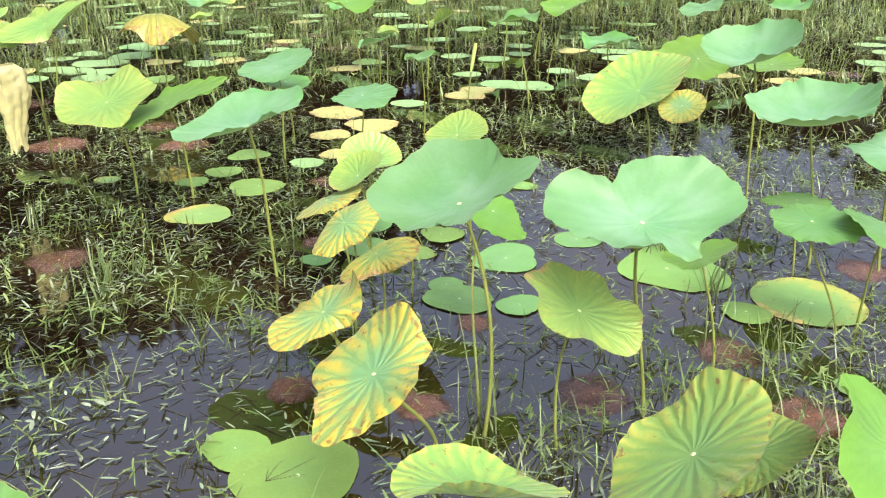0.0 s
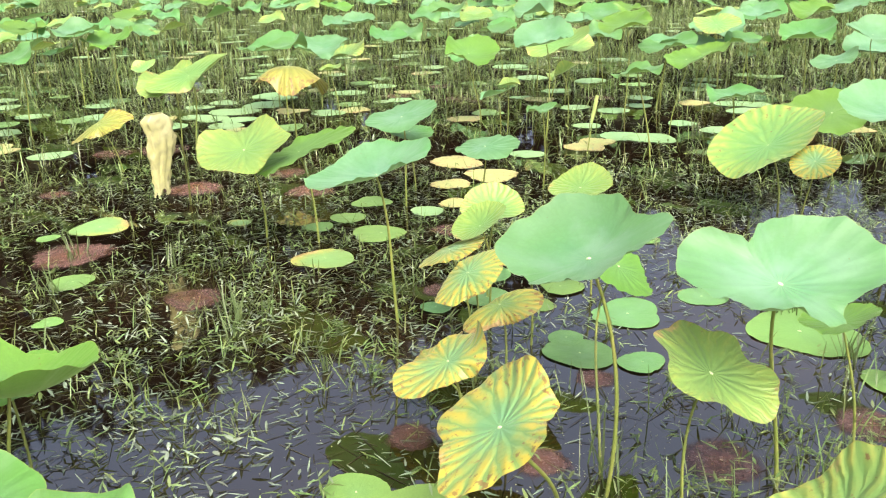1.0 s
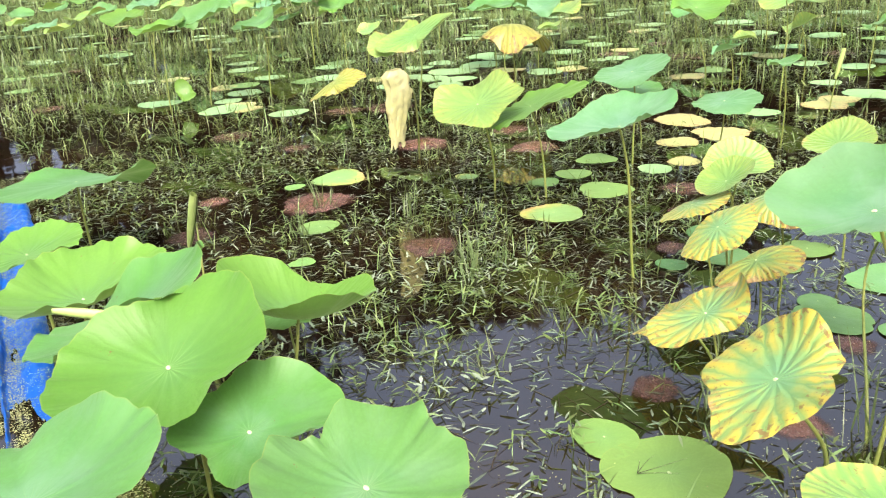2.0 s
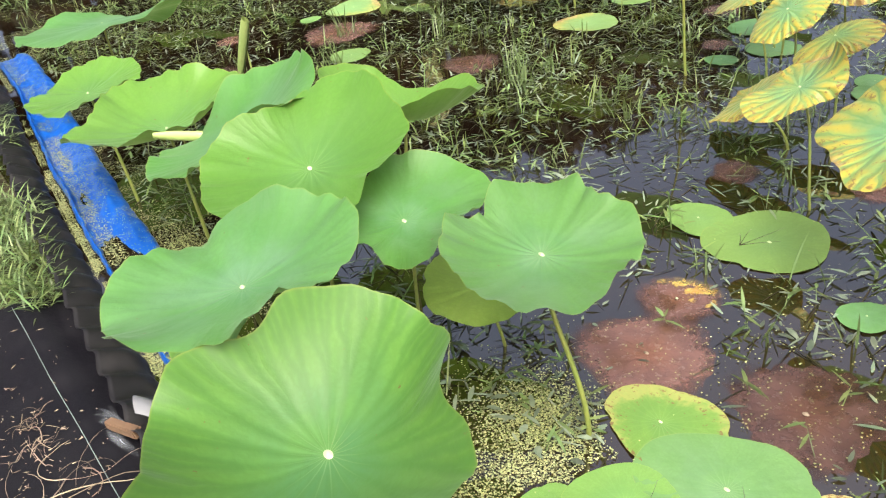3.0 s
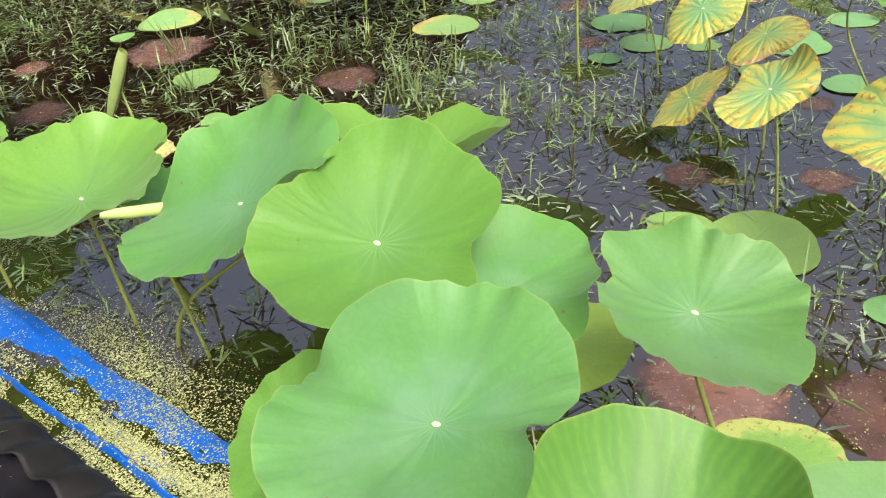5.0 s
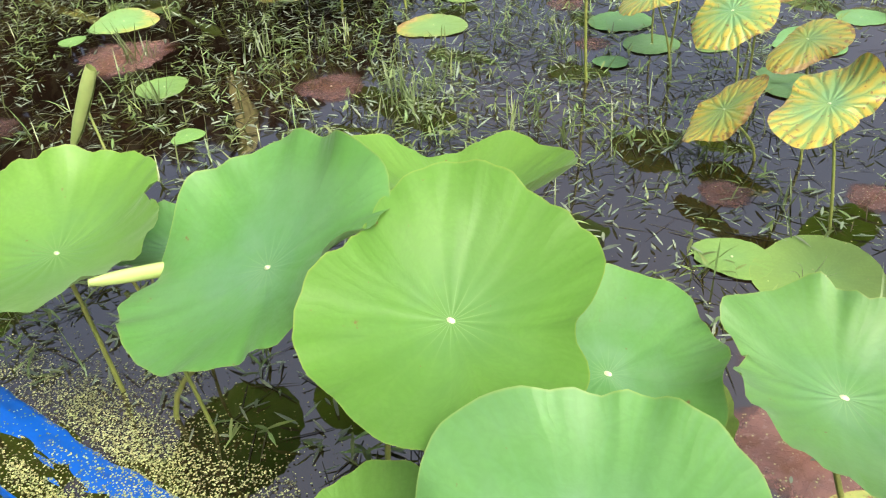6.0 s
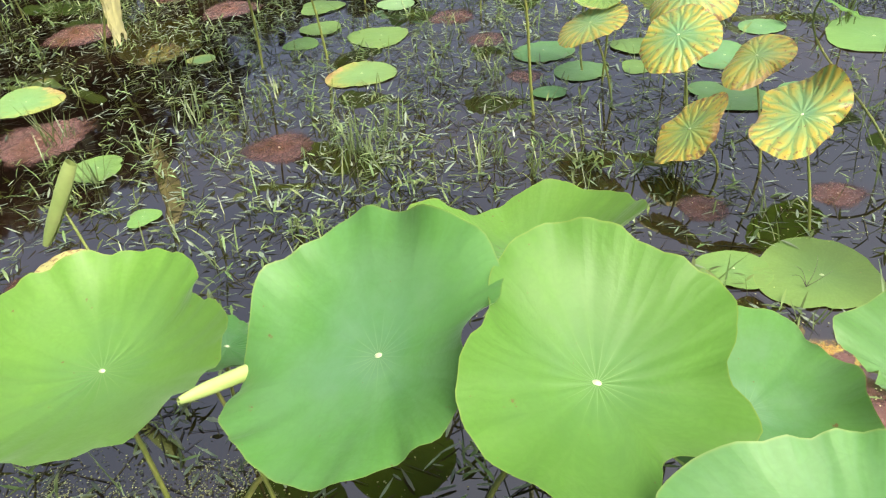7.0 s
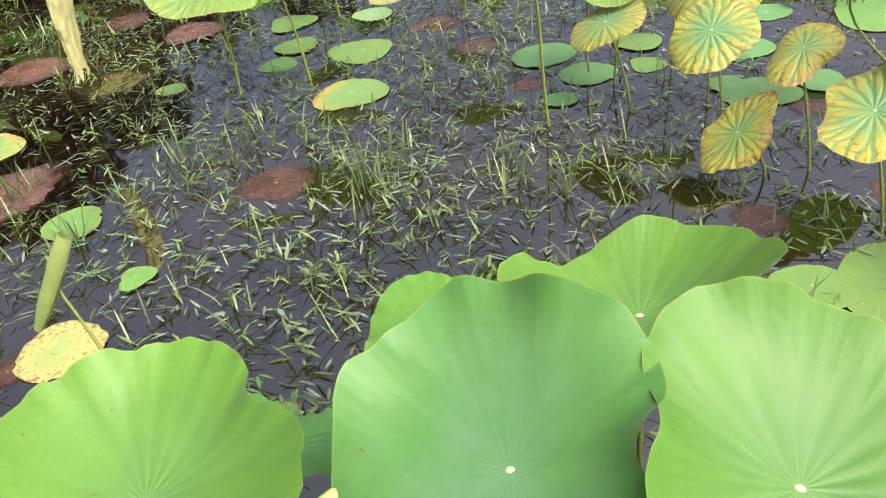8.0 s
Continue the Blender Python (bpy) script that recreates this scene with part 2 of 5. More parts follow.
PAD = {
    "green": leaf_material("pad_green", (0.10, 0.235, 0.085), (0.11, 0.25, 0.075), (0.15, 0.30, 0.11), vein_show=0.14, sky_sheen=0.15, floats=True),
    "light": leaf_material("pad_light", (0.12, 0.25, 0.07), (0.14, 0.265, 0.06), (0.18, 0.32, 0.10), vein_show=0.16, floats=True),
    "pale": leaf_material("pad_pale", (0.20, 0.36, 0.17), (0.20, 0.36, 0.14), (0.3, 0.46, 0.2), vein_show=0.16, floats=True),
    "spotted": leaf_material("pad_spotted", (0.10, 0.22, 0.05), (0.125, 0.25, 0.045), (0.2, 0.34, 0.10), burnt=0.9, yellow=0.22, lop=0.3, gold=(0.40, 0.36, 0.12), vein_show=0.16, floats=True),
    "tipped": leaf_material("pad_tipped", (0.15, 0.31, 0.11), (0.18, 0.32, 0.09), (0.22, 0.36, 0.12), yellow=0.12, burnt=0.7, vein_show=0.16, lop=0.5, tip=0.9, floats=True),
    "yellow": leaf_material("pad_yellow", (0.27, 0.35, 0.11), (0.38, 0.38, 0.14), (0.36, 0.38, 0.13), yellow=0.6, burnt=1.2, vein_show=0.4, lop=0.4, gold=(0.40, 0.36, 0.13), floats=True),
}


def sunken_material(name="pad_sunken", patches=0.0):
    """A rotting leaf just under the surface: wet, purplish brown, with dark wrinkles and an orange middle, perhaps with yellow patches left."""
    n = Nodes(name)
    uv = n.add("ShaderNodeUVMap").outputs[0]
    sep = n.add("ShaderNodeSeparateXYZ")
    n.link(uv, sep.inputs[0])
    x, y = sep.outputs[0], sep.outputs[1]
    rnd = n.random()
    shift = n.math("MULTIPLY", rnd, 30.0)
    rad = n.math("SQRT", n.math("ADD", n.math("MULTIPLY", x, x), n.math("MULTIPLY", y, y)))
    soft = n.noise(2.6, 5.0, uv, 0.6, w=shift)
    crisp = n.noise(9.0, 6.0, uv, 0.7, w=shift)
    ang = n.math("ADD", n.math("ARCTAN2", y, x), n.math("MULTIPLY", n.math("SUBTRACT", soft, 0.5), 2.2))
    f = n.math("ABSOLUTE", n.math("SUBTRACT", n.math("FRACT", n.math("ADD", n.math("MULTIPLY", ang, 2.4), 50.0)), 0.5))
    crease = n.step(n.math("MULTIPLY", f, n.math("ADD", rad, 0.15)), 0.0, 0.09, 1.0, 0.0)
    col = n.mix(n.step(soft, 0.35, 0.65), (0.20, 0.112, 0.092), (0.125, 0.070, 0.058))
    col = n.mix(n.math("MULTIPLY", n.step(crisp, 0.45, 0.72), 0.6), col, (0.060, 0.034, 0.030))
    col = n.mix(n.math("MULTIPLY", n.step(rad, 0.05, 0.5, 1.0, 0.0), 0.4), col, (0.24, 0.10, 0.045))
    col = n.mix(n.math("MULTIPLY", crease, 0.14), col, (0.030, 0.016, 0.014))
    amber = n.step(n.noise(1.4, 4.0, uv, 0.6, w=n.math("ADD", shift, 14.0)), 0.5, 0.64, 0.0, 0.8)
    col = n.mix(amber, col, (0.085, 0.038, 0.012))
    if patches:
        left = n.step(n.math("ADD", soft, n.math("MULTIPLY", x, 0.22)), 0.60, 0.66)
        col = n.mix(left, col, n.mix(n.step(crisp, 0.4, 0.6), (0.55, 0.46, 0.12), (0.42, 0.24, 0.06)))
    tint = n.add("ShaderNodeHueSaturation")
    n.link(n.math("MULTIPLY_ADD", rnd, 0.6, 0.38), tint.inputs["Value"])
    n.link(col, tint.inputs["Color"])
    # the rim has rotted to rags
    ragged = n.math("ADD", rad, n.math("MULTIPLY", n.math("SUBTRACT", n.noise(9.0, 6.0, uv, 0.75, w=n.math("ADD", shift, 8.0)), 0.5), 0.9))
    n.link(n.step(ragged, 0.62, 1.0, 1.0, 0.0), n.bsdf.inputs["Alpha"])
    n.base(tint.outputs[0], n.step(crisp, 0.3, 0.7, 0.06, 0.35), 0.5)
    n.bump(n.math("ADD", crisp, n.math("MULTIPLY", crease, -0.15)), 0.4, 0.005)
    return n.mat


PAD["brown"] = sunken_material()
PAD["rusty"] = sunken_material("pad_rusty", 1.0)


def plain(name, colour, rough=0.5, vary=0.25, scale=30.0, island=False, bump=0.2, spec=0.4, second=None):
    """A material of one stuff, mottled at two scales."""
    n = Nodes(name)
    co = n.coords("Object")
    a = n.noise(scale, 4.0, co)
    b = n.noise(scale * 0.13, 3.0, co)
    other = second or tuple(c * (1 - vary) for c in colour)
    col = n.mix(n.step(b, 0.35, 0.65), colour, other)
    col = n.mix(n.math("MULTIPLY", n.step(a, 0.4, 0.7), 0.5), col, tuple(c * (1 - vary) for c in colour))
    if island:
        h = n.add("ShaderNodeHueSaturation")
        r = n.random(True)
        n.link(n.step(r, 0.0, 1.0, 0.47, 0.52), h.inputs["Hue"])
        n.link(n.math("ADD", n.math("MULTIPLY", n.math("FRACT", n.math("MULTIPLY", r, 7.31)), 1.1), 0.35), h.inputs["Value"])
        n.link(col, h.inputs["Color"])
        col = h.outputs[0]
    n.base(col, rough, spec)
    if bump:
        n.bump(a, bump, 0.004)
    return n


STALK = plain("stalk", (0.17, 0.23, 0.045), 0.5, 0.3, 60.0, second=(0.22, 0.24, 0.055)).mat
ROLLED = plain("rolled_young_leaf", (0.40, 0.52, 0.17), 0.5, 0.25, 30.0, second=(0.30, 0.45, 0.12)).mat
HUB = plain("leaf_hub", (0.50, 0.62, 0.34), 0.5, 0.15, 80.0).mat
n = plain("weed_green", (0.20, 0.295, 0.12), 0.4, 0.3, 9.0, True, 0.0, second=(0.11, 0.185, 0.05))
n.let_through((0.26, 0.36, 0.06), 0.25)
WEED = n.mat
n = plain("weed_leaf", (0.235, 0.30, 0.215), 0.3, 0.3, 9.0, True, 0.0, 0.5, second=(0.10, 0.145, 0.088))
n.let_through((0.22, 0.33, 0.13), 0.12)
FLOAT_WEED = n.mat
# dark tone for drowned stems, painted stem reflections and fallen sprigs
STEM_AND_MIRROR = plain("sunken_weed", (0.05, 0.045, 0.014), 0.35, 0.5, 8.0, True, 0.0, second=(0.02, 0.022, 0.008)).mat
DUCKWEED = plain("duckweed", (0.35, 0.39, 0.18), 0.45, 0.2, 20.0, True, 0.0, second=(0.26, 0.31, 0.11)).mat
DRY = plain("dry_leaf", (0.50, 0.49, 0.28), 0.8, 0.5, 26.0, second=(0.38, 0.38, 0.16)).mat
STRAW = plain("dry_root", (0.46, 0.38, 0.27), 0.85, 0.4, 60.0, True, second=(0.33, 0.26, 0.18)).mat
WOOD = plain("stake_wood", (0.15, 0.09, 0.05), 0.75, 0.5, 40.0, second=(0.22, 0.14, 0.08)).mat
THREAD = plain("cloth_thread", (0.26, 0.35, 0.32), 0.7, 0.2, 60.0).mat
CHALK = plain("dusty_plastic", (0.30, 0.32, 0.34), 0.5, 0.5, 25.0).mat
n = Nodes("lime_smear")
uv = n.add("ShaderNodeUVMap").outputs[0]
ln = n.add("ShaderNodeVectorMath", operation="LENGTH")
n.link(uv, ln.inputs[0])
cloud = n.noise(2.6, 4.0, uv)
n.base(n.mix(cloud, (0.34, 0.38, 0.42), (0.22, 0.25, 0.28)), 0.9, 0.2)
n.link(n.step(n.math("ADD", ln.outputs["Value"], n.math("MULTIPLY", n.math("SUBTRACT", cloud, 0.5), 1.6)), 0.0, 1.05, 0.6, 0.0), n.bsdf.inputs["Alpha"])
SMEAR = n.mat
BARK = plain("tree_bark", (0.10, 0.075, 0.05), 0.9, 0.4, 6.0).mat
CROWN = plain("tree_leaves", (0.020, 0.028, 0.010), 0.7, 0.5, 0.6, True, 0.0, 0.2, second=(0.012, 0.018, 0.006)).mat

# murky pond water
n = Nodes("pond_water")
co = n.coords("Object")
murk = n.noise(0.9, 4.0, co)
col = n.mix(n.step(murk, 0.45, 0.66), (0.0065, 0.0036, 0.0022), (0.018, 0.0105, 0.0055))
n.base(col, 0.03, 1.0)
n.bsdf.inputs["IOR"].default_value = 2.02
n.bsdf.inputs["Specular Tint"].default_value = (1.0, 0.97, 0.84, 1)
n.bump(n.noise(2.2, 2.0, co), 0.03, 0.05)
WATER = n.mat

# black woven ground cloth
n = Nodes("ground_cloth")
co = n.coords("Object")
sep = n.add("ShaderNodeSeparateXYZ")
n.link(co, sep.inputs[0])
wx = n.math("SINE", n.math("MULTIPLY", sep.outputs[0], 2200.0))
wy = n.math("SINE", n.math("MULTIPLY", sep.outputs[1], 2200.0))
weave = n.math("MULTIPLY", wx, wy)
dust = n.noise(7.0, 5.0, co, 0.65)
col = n.mix(n.math("MULTIPLY", n.step(dust, 0.45, 0.8), 0.5), (0.0085, 0.0085, 0.0115), (0.027, 0.027, 0.031))
n.base(col, n.step(dust, 0.3, 0.7, 0.55, 0.8), 0.08)
n.bump(n.math("ADD", n.math("MULTIPLY", weave, 0.08), n.noise(14.0, 3.0, co)), 0.25, 0.006)
CLOTH = n.mat

# black corrugated plastic, dusty on its crests
n = Nodes("black_plastic")
co = n.coords("Object")
dust = n.noise(11.0, 5.0, co, 0.7)
col = n.mix(n.math("MULTIPLY", n.step(dust, 0.45, 0.75), 0.6), (0.010, 0.010, 0.011), (0.036, 0.035, 0.034))
n.base(col, n.step(dust, 0.35, 0.7, 0.42, 0.65), 0.25)
n.bump(dust, 0.25, 0.004)
PLASTIC = n.mat

# blue tarpaulin, wet
n = Nodes("blue_tarpaulin")
co = n.coords("Object")
dirt = n.noise(8.0, 5.0, co, 0.65)
col = n.mix(n.math("MULTIPLY", n.step(dirt, 0.5, 0.78), 0.55), (0.002, 0.082, 0.40), (0.008, 0.06, 0.19))
n.base(col, n.step(dirt, 0.3, 0.7, 0.3, 0.5), 0.2)
n.bump(n.noise(20.0, 2.0, co), 0.25, 0.01)
TARP = n.mat

# soil of the bank
n = Nodes("bank_soil")
co = n.coords("Object")
a, b = n.noise(3.0, 5.0, co), n.noise(38.0, 5.0, co)
col = n.mix(n.step(a, 0.35, 0.65), (0.075, 0.058, 0.036), (0.06, 0.075, 0.03))
col = n.mix(n.math("MULTIPLY", b, 0.5), col, (0.12, 0.10, 0.06))
n.base(col, 0.95, 0.2)
n.bump(b, 0.6, 0.02)
SOIL = n.mat


# ---- builders ----
def mesh_of(name, verts, faces, material, uv=None, smooth=True):
    me = bpy.data.meshes.new(name)
    me.from_pydata([tuple(v) for v in verts], [], faces)
    me.materials.append(material)
    if uv is not None:
        idx = np.empty(len(me.loops), dtype=np.int32)
        me.loops.foreach_get("vertex_index", idx)
        me.uv_layers.new(name="UVMap").data.foreach_set("uv", np.asarray(uv, dtype=np.float32)[idx].ravel())
    if smooth:
        me.polygons.foreach_set("use_smooth", np.ones(len(me.polygons), dtype=bool))
    me.update()
    return me


def part(name, me, parent, label=""):
    ob = new(name, me)
    ob.parent = parent
    return tagged(ob, label) if label else ob


def tube(points, radii, sides=8, caps=True):
    """Vertices and faces of a round bar along points."""
    pts = [Vector(p) for p in points]
    verts, faces = [], []
    side = None
    for i, p in enumerate(pts):
        d = (pts[min(i + 1, len(pts) - 1)] - pts[max(i - 1, 0)]).normalized()
        ref = side if side is not None else (Vector((1, 0, 0)) if abs(d.x) < 0.8 else Vector((0, 1, 0)))
        u = (ref - d * ref.dot(d)).normalized()
        side = u
        v = d.cross(u)
        for k in range(sides):
            a = 2 * math.pi * k / sides
            verts.append(p + radii[i] * (math.cos(a) * u + math.sin(a) * v))
    for i in range(len(pts) - 1):
        for k in range(sides):
            k2 = (k + 1) % sides
            faces.append((i * sides + k, i * sides + k2, (i + 1) * sides + k2, (i + 1) * sides + k))
    if caps:
        faces.append(tuple(range(sides))[::-1])
        faces.append(tuple((len(pts) - 1) * sides + k for k in range(sides)))
    return verts, faces


def leaf_axes(nx, ny):
    n = Vector((nx, ny, 1)).normalized()
    u = Vector((0, 1, 0)).cross(n).normalized()
    return u, n.cross(u), n


LABELS = {
    "bright": "bright yellow-green round lotus leaf on a raised stalk",
    "lush": "broad yellow-green lotus leaf with a round rim",
    "mid": "blue-green waxy lotus leaf with wavy rim on a raised stalk",
    "waxy": "pale blue-green waxy lotus leaf on a tall stalk",
    "cool": "mid green smooth lotus leaf over the bank",
    "young": "young bright yellow-green lotus leaf close above the water",
    "deep": "deep green broad lotus leaf with dark veins on a stalk",
    "pale": "pale green lotus leaf turning yellow at its rim",
    "olive": "olive green lotus leaf with yellowing patches",
    "yellow": "yellow lotus leaf with green veins and brown spots",
    "ochre": "drooping ochre brown lotus leaf with dark veins",
    "brown": "curled yellow lotus leaf with brown burnt rim",
}
RNG = np.random.RandomState(11)


def blade_mesh(hub, tilt, radius, cup, out, rise, kind, rings=16, segs=96, wavy=1.0, power=1.9, notch=0.0):
    """The blade of a lotus leaf about its hub: a shallow funnel with a wavy rim."""
    u, v, n = leaf_axes(*tilt)
    th = np.arange(segs) * 2 * math.pi / segs
    r = np.ones(segs)
    bends = []
    for i, k in enumerate(range(1, 1 + len(out) // 2)):
        r += out[2 * i] * np.cos(k * th) + out[2 * i + 1] * np.sin(k * th)
    for i, k in enumerate(range(2, 2 + len(rise) // 2)):
        bends.append((k, rise[2 * i] * np.cos(k * th) + rise[2 * i + 1] * np.sin(k * th)))
    fine_r, fine_h = np.zeros(segs), np.zeros(segs)
    for k in (5, 7, 9, 12, 15):
        a, b, c, d = RNG.normal(0, 1, 4)
        fine_r += (a * np.cos(k * th) + b * np.sin(k * th)) * 0.03 / k * wavy
        fine_h += (c * np.cos(k * th) + d * np.sin(k * th)) * 0.11 / k * wavy
    rim_r, rim_h = np.zeros(segs), np.zeros(segs)
    for k in (11, 14, 18, 23, 27):
        a, b, c, d = RNG.normal(0, 1, 4)
        rim_r += (a * np.cos(k * th) + b * np.sin(k * th)) * 0.003 * wavy
        rim_h += (c * np.cos(k * th) + d * np.sin(k * th)) * 0.007 * wavy
    folds = sum(RNG.normal(0, 0.0045) * np.cos(k * th + RNG.uniform(0, 6.28)) for k in (8, 10, 13, 17, 21))
    if notch:
        for at in (notch, notch + 3.1):
            gap = np.abs((th - at + math.pi) % (2 * math.pi) - math.pi)
            r -= 0.10 * np.exp(-((gap / 0.10) ** 2)) * (1.0 if at == notch else 0.5)
    verts, uv, faces = [Vector(hub)], [(0.0, 0.0)], []
    for j in range(1, rings + 1):
        s = (j / rings) ** 0.85
        rr = radius * s * (r + fine_r * s**2 + rim_r * s**9)
        bent = sum(b * s ** (k + 1) for k, b in bends)
        zz = radius * (cup * (s * r) ** power + bent + fine_h * s**4 * 0.5 + rim_h * s**7 + folds * s * (1 - s) * wavy)
        if kind in ("yellow", "brown"):
            # a dying rim curls down and puckers between the veins
            zz = zz - radius * (0.035 * s**8 * (1 + np.sin(3 * th + 20 * radius)) - 0.007 * s**3 * np.cos(15 * th))
        rr, zz = rr.tolist(), zz.tolist()
        for k in range(segs):
            verts.append(Vector(hub) + rr[k] * math.cos(th[k]) * u + rr[k] * math.sin(th[k]) * v + zz[k] * n)
            uv.append((s * math.cos(th[k]), s * math.sin(th[k])))
    for k in range(segs):
        faces.append((0, 1 + k, 1 + (k + 1) % segs))
    for j in range(rings - 1):
        for k in range(segs):
            a, b = 1 + j * segs + k, 1 + j * segs + (k + 1) % segs
            faces.append((a, a + segs, b + segs, b))
    return verts, faces, uv


def hub_disc(hub, tilt, size):
    u, v, n = leaf_axes(*tilt)
    verts, faces = [Vector(hub) + n * 0.004], []
    for j, (s, z) in enumerate(((0.6, 0.0035), (1.0, 0.001))):
        for k in range(12):
            a = k * math.pi / 6
            verts.append(Vector(hub) + size * s * (1.25 * math.cos(a) * u + 0.85 * math.sin(a) * v) + z * n)
    for k in range(12):
        k2 = (k + 1) % 12
        faces += [(0, 1 + k, 1 + k2), (1 + k, 13 + k, 13 + k2, 1 + k2)]
    return verts, faces


def stalk_points(base, hub, tilt, steps=12):
    """From the pond bed up to the hub, entering it along the leaf's normal."""
    n = leaf_axes(*tilt)[2]
    a, d = Vector((base[0], base[1], -0.06)), Vector(hub) - n * 0.004
    length = (d - a).length
    b = a + Vector((0, 0, 0.45 * length)) + Vector((*RNG.normal(0, 0.02, 2), 0))
    c = d - n * 0.30 * length
    pts = []
    for i in range(steps + 1):
        t = i / steps
        pts.append(a * (1 - t) ** 3 + 3 * b * t * (1 - t) ** 2 + 3 * c * t**2 * (1 - t) + d * t**3)
    return pts


def lotus_leaf(hub, tilt, radius, cup, out, rise, base, kind, rings=16, segs=96, wavy=1.0, label="", power=1.9):
    root = new("lotus_leaf")
    root.location = (base[0], base[1], 0)
    o = Vector(root.location)
    tagged(root, label or LABELS[kind], "lotus leaf", "raised lotus leaves")
    if kind in ("yellow", "olive", "brown", "pale"):
        wavy *= 0.5
    vs, fs, uv = blade_mesh(hub, tilt, radius, cup, out, rise, kind, rings, segs, wavy, power)
    blade = part("blade", mesh_of("blade", [q - o for q in vs], fs, GREEN[kind], uv), root)
    vs, fs = hub_disc(hub, tilt, min(0.0078 if kind == "deep" else 0.0058, 0.032 * radius))
    part("hub", mesh_of("hub", [q - o for q in vs], fs, HUB), blade, "small pale round leaf centre")
    pts = stalk_points(base, hub, tilt)
    thick = 0.0052 if radius > 0.18 else 0.004
    vs, fs = tube(pts, [thick * (1.25 - 0.4 * i / (len(pts) - 1)) for i in range(len(pts))])
    part("stalk", mesh_of("stalk", [q - o for q in vs], fs, STALK), root, "thin prickly olive green stalk")
    return root


def raised_leaf(x, y, z, radius, kind):
    """A leaf further out: a funnel of the usual form, leaning as the wind left it."""
    tilt = (RNG.normal(0.05, 0.14), -0.07 - abs(RNG.normal(0.13, 0.12)))
    out = tuple(RNG.normal(0, 0.05, 6))
    rise = tuple(RNG.normal(0, 0.06, 6))
    base = (x + RNG.normal(0, 0.06), y + RNG.normal(0, 0.06))
    return lotus_leaf((x, y, z), tilt, radius, RNG.uniform(0.08, 0.28), out, rise, base, kind, 7, 36, 1.6)


PAD_LABELS = {
    "green": "round green lotus leaf lying flat on the water",
    "light": "light green young lotus leaf floating on the water",
    "pale": "pale bluish lotus pad floating among the weeds",
    "spotted": "floating green lotus leaf with brown spots",
    "tipped": "floating green leaf with a yellow torn rim",
    "yellow": "yellowed lotus leaf floating on the pond",
    "rusty": "rotting yellow and rust brown leaf on the water",
    "brown": "sunken reddish brown lotus leaf under the water surface",
}


PADS_AT = []


def floating_leaf(x, y, radius, kind, height=None):
    PADS_AT.append((x, y, radius, kind))
    sunk = kind == "brown"
    z = height if height is not None else (0.0012 + 0.0004 * (len(PADS_AT) % 6) if sunk else 0.0025 + 0.0010 * (len(PADS_AT) % 6))
    segs, rings = (56, 9) if radius > 0.08 else (28, 5)
    out = tuple(RNG.normal(0, 0.05, 6)) if not sunk else tuple(RNG.normal(0, 0.02, 12))
    tilt = tuple(RNG.normal(0, 0.002, 2)) if not sunk else (0, 0)
    root = new("floating_leaf")
    root.location = (x, y, 0)
    tagged(root, PAD_LABELS[kind], "lotus leaf", "floating lotus leaves")
    turn = RNG.uniform(0, 2 * math.pi)
    vs, fs, uv = blade_mesh((0, 0, z), tilt, radius, 0.0 if sunk else 0.003, out, (0, 0, 0, 0), kind, rings, segs, 0.3 if not sunk else 0.0, 1.9, 0.0 if sunk else 1.3)
    m = Matrix.Rotation(turn, 3, "Z")
    blade = part("blade", mesh_of("blade", [m @ q for q in vs], fs, PAD[kind], uv), root)
    if radius > 0.04:
        vs, fs = hub_disc((0, 0, z + 0.001), (0, 0), 0.032 * radius)
        part("hub", mesh_of("hub", vs, fs, STRAW if sunk else HUB), blade)
    return root


# ---- the setting ----
def bank_edge(x):
    """The line in plan where the pond meets its edging."""
    d = -(x + 2.0)
    e = min(d, 3.0)
    return -0.325 + (0.04 * e + 0.016 * e * e + 0.06 * (d - e) if d > 0 else 0.03 * d)


def grid_sheet(name, xs, ys, height, material):
    verts = [(x, y, height(x, y)) for y in ys for x in xs]
    w = len(xs)
    faces = [(j * w + i, j * w + i + 1, (j + 1) * w + i + 1, (j + 1) * w + i) for j in range(len(ys) - 1) for i in range(w - 1)]
    return new(name, mesh_of(name, verts, faces, material))


water = new("water", mesh_of("water", [(-400, -0.6, 0), (400, -0.6, 0), (400, 400, 0), (-400, 400, 0)], [(0, 1, 2, 3)], WATER))
tagged(water, "still dark murky pond water reflecting a grey sky", "water", kind="structure")


def bank_height(x, y):
    near = max(0.0, 1 - max(0.0, -0.46 - y) / 0.6)
    dip = min(1.0, max(0.0, (y + 0.54) / 0.08))
    return 0.055 - 0.04 * dip * dip + 0.02 * noise.noise((x * 1.3, y * 1.3, 0)) * (1 - near)


far_steps = [-400, -60, -12] + [-9 + 0.25 * i for i in range(49)] + [6, 20, 80, 400]
ground = grid_sheet("ground", far_steps, [-400, -40, -8, -4, -2.5, -1.6, -1.1, -0.8, -0.6, -0.54, -0.51, -0.48, -0.46, -0.44, -0.36], bank_height, SOIL)
tagged(ground, "bare brown soil of the pond bank", "ground", kind="structure")

cloth_x = [-2.74 + 0.06 * i for i in range(88)]
cloth_y = [-1.9 + 0.06 * i for i in range(22)] + [-0.60, -0.57, -0.54, -0.51, -0.48, -0.45, -0.42]


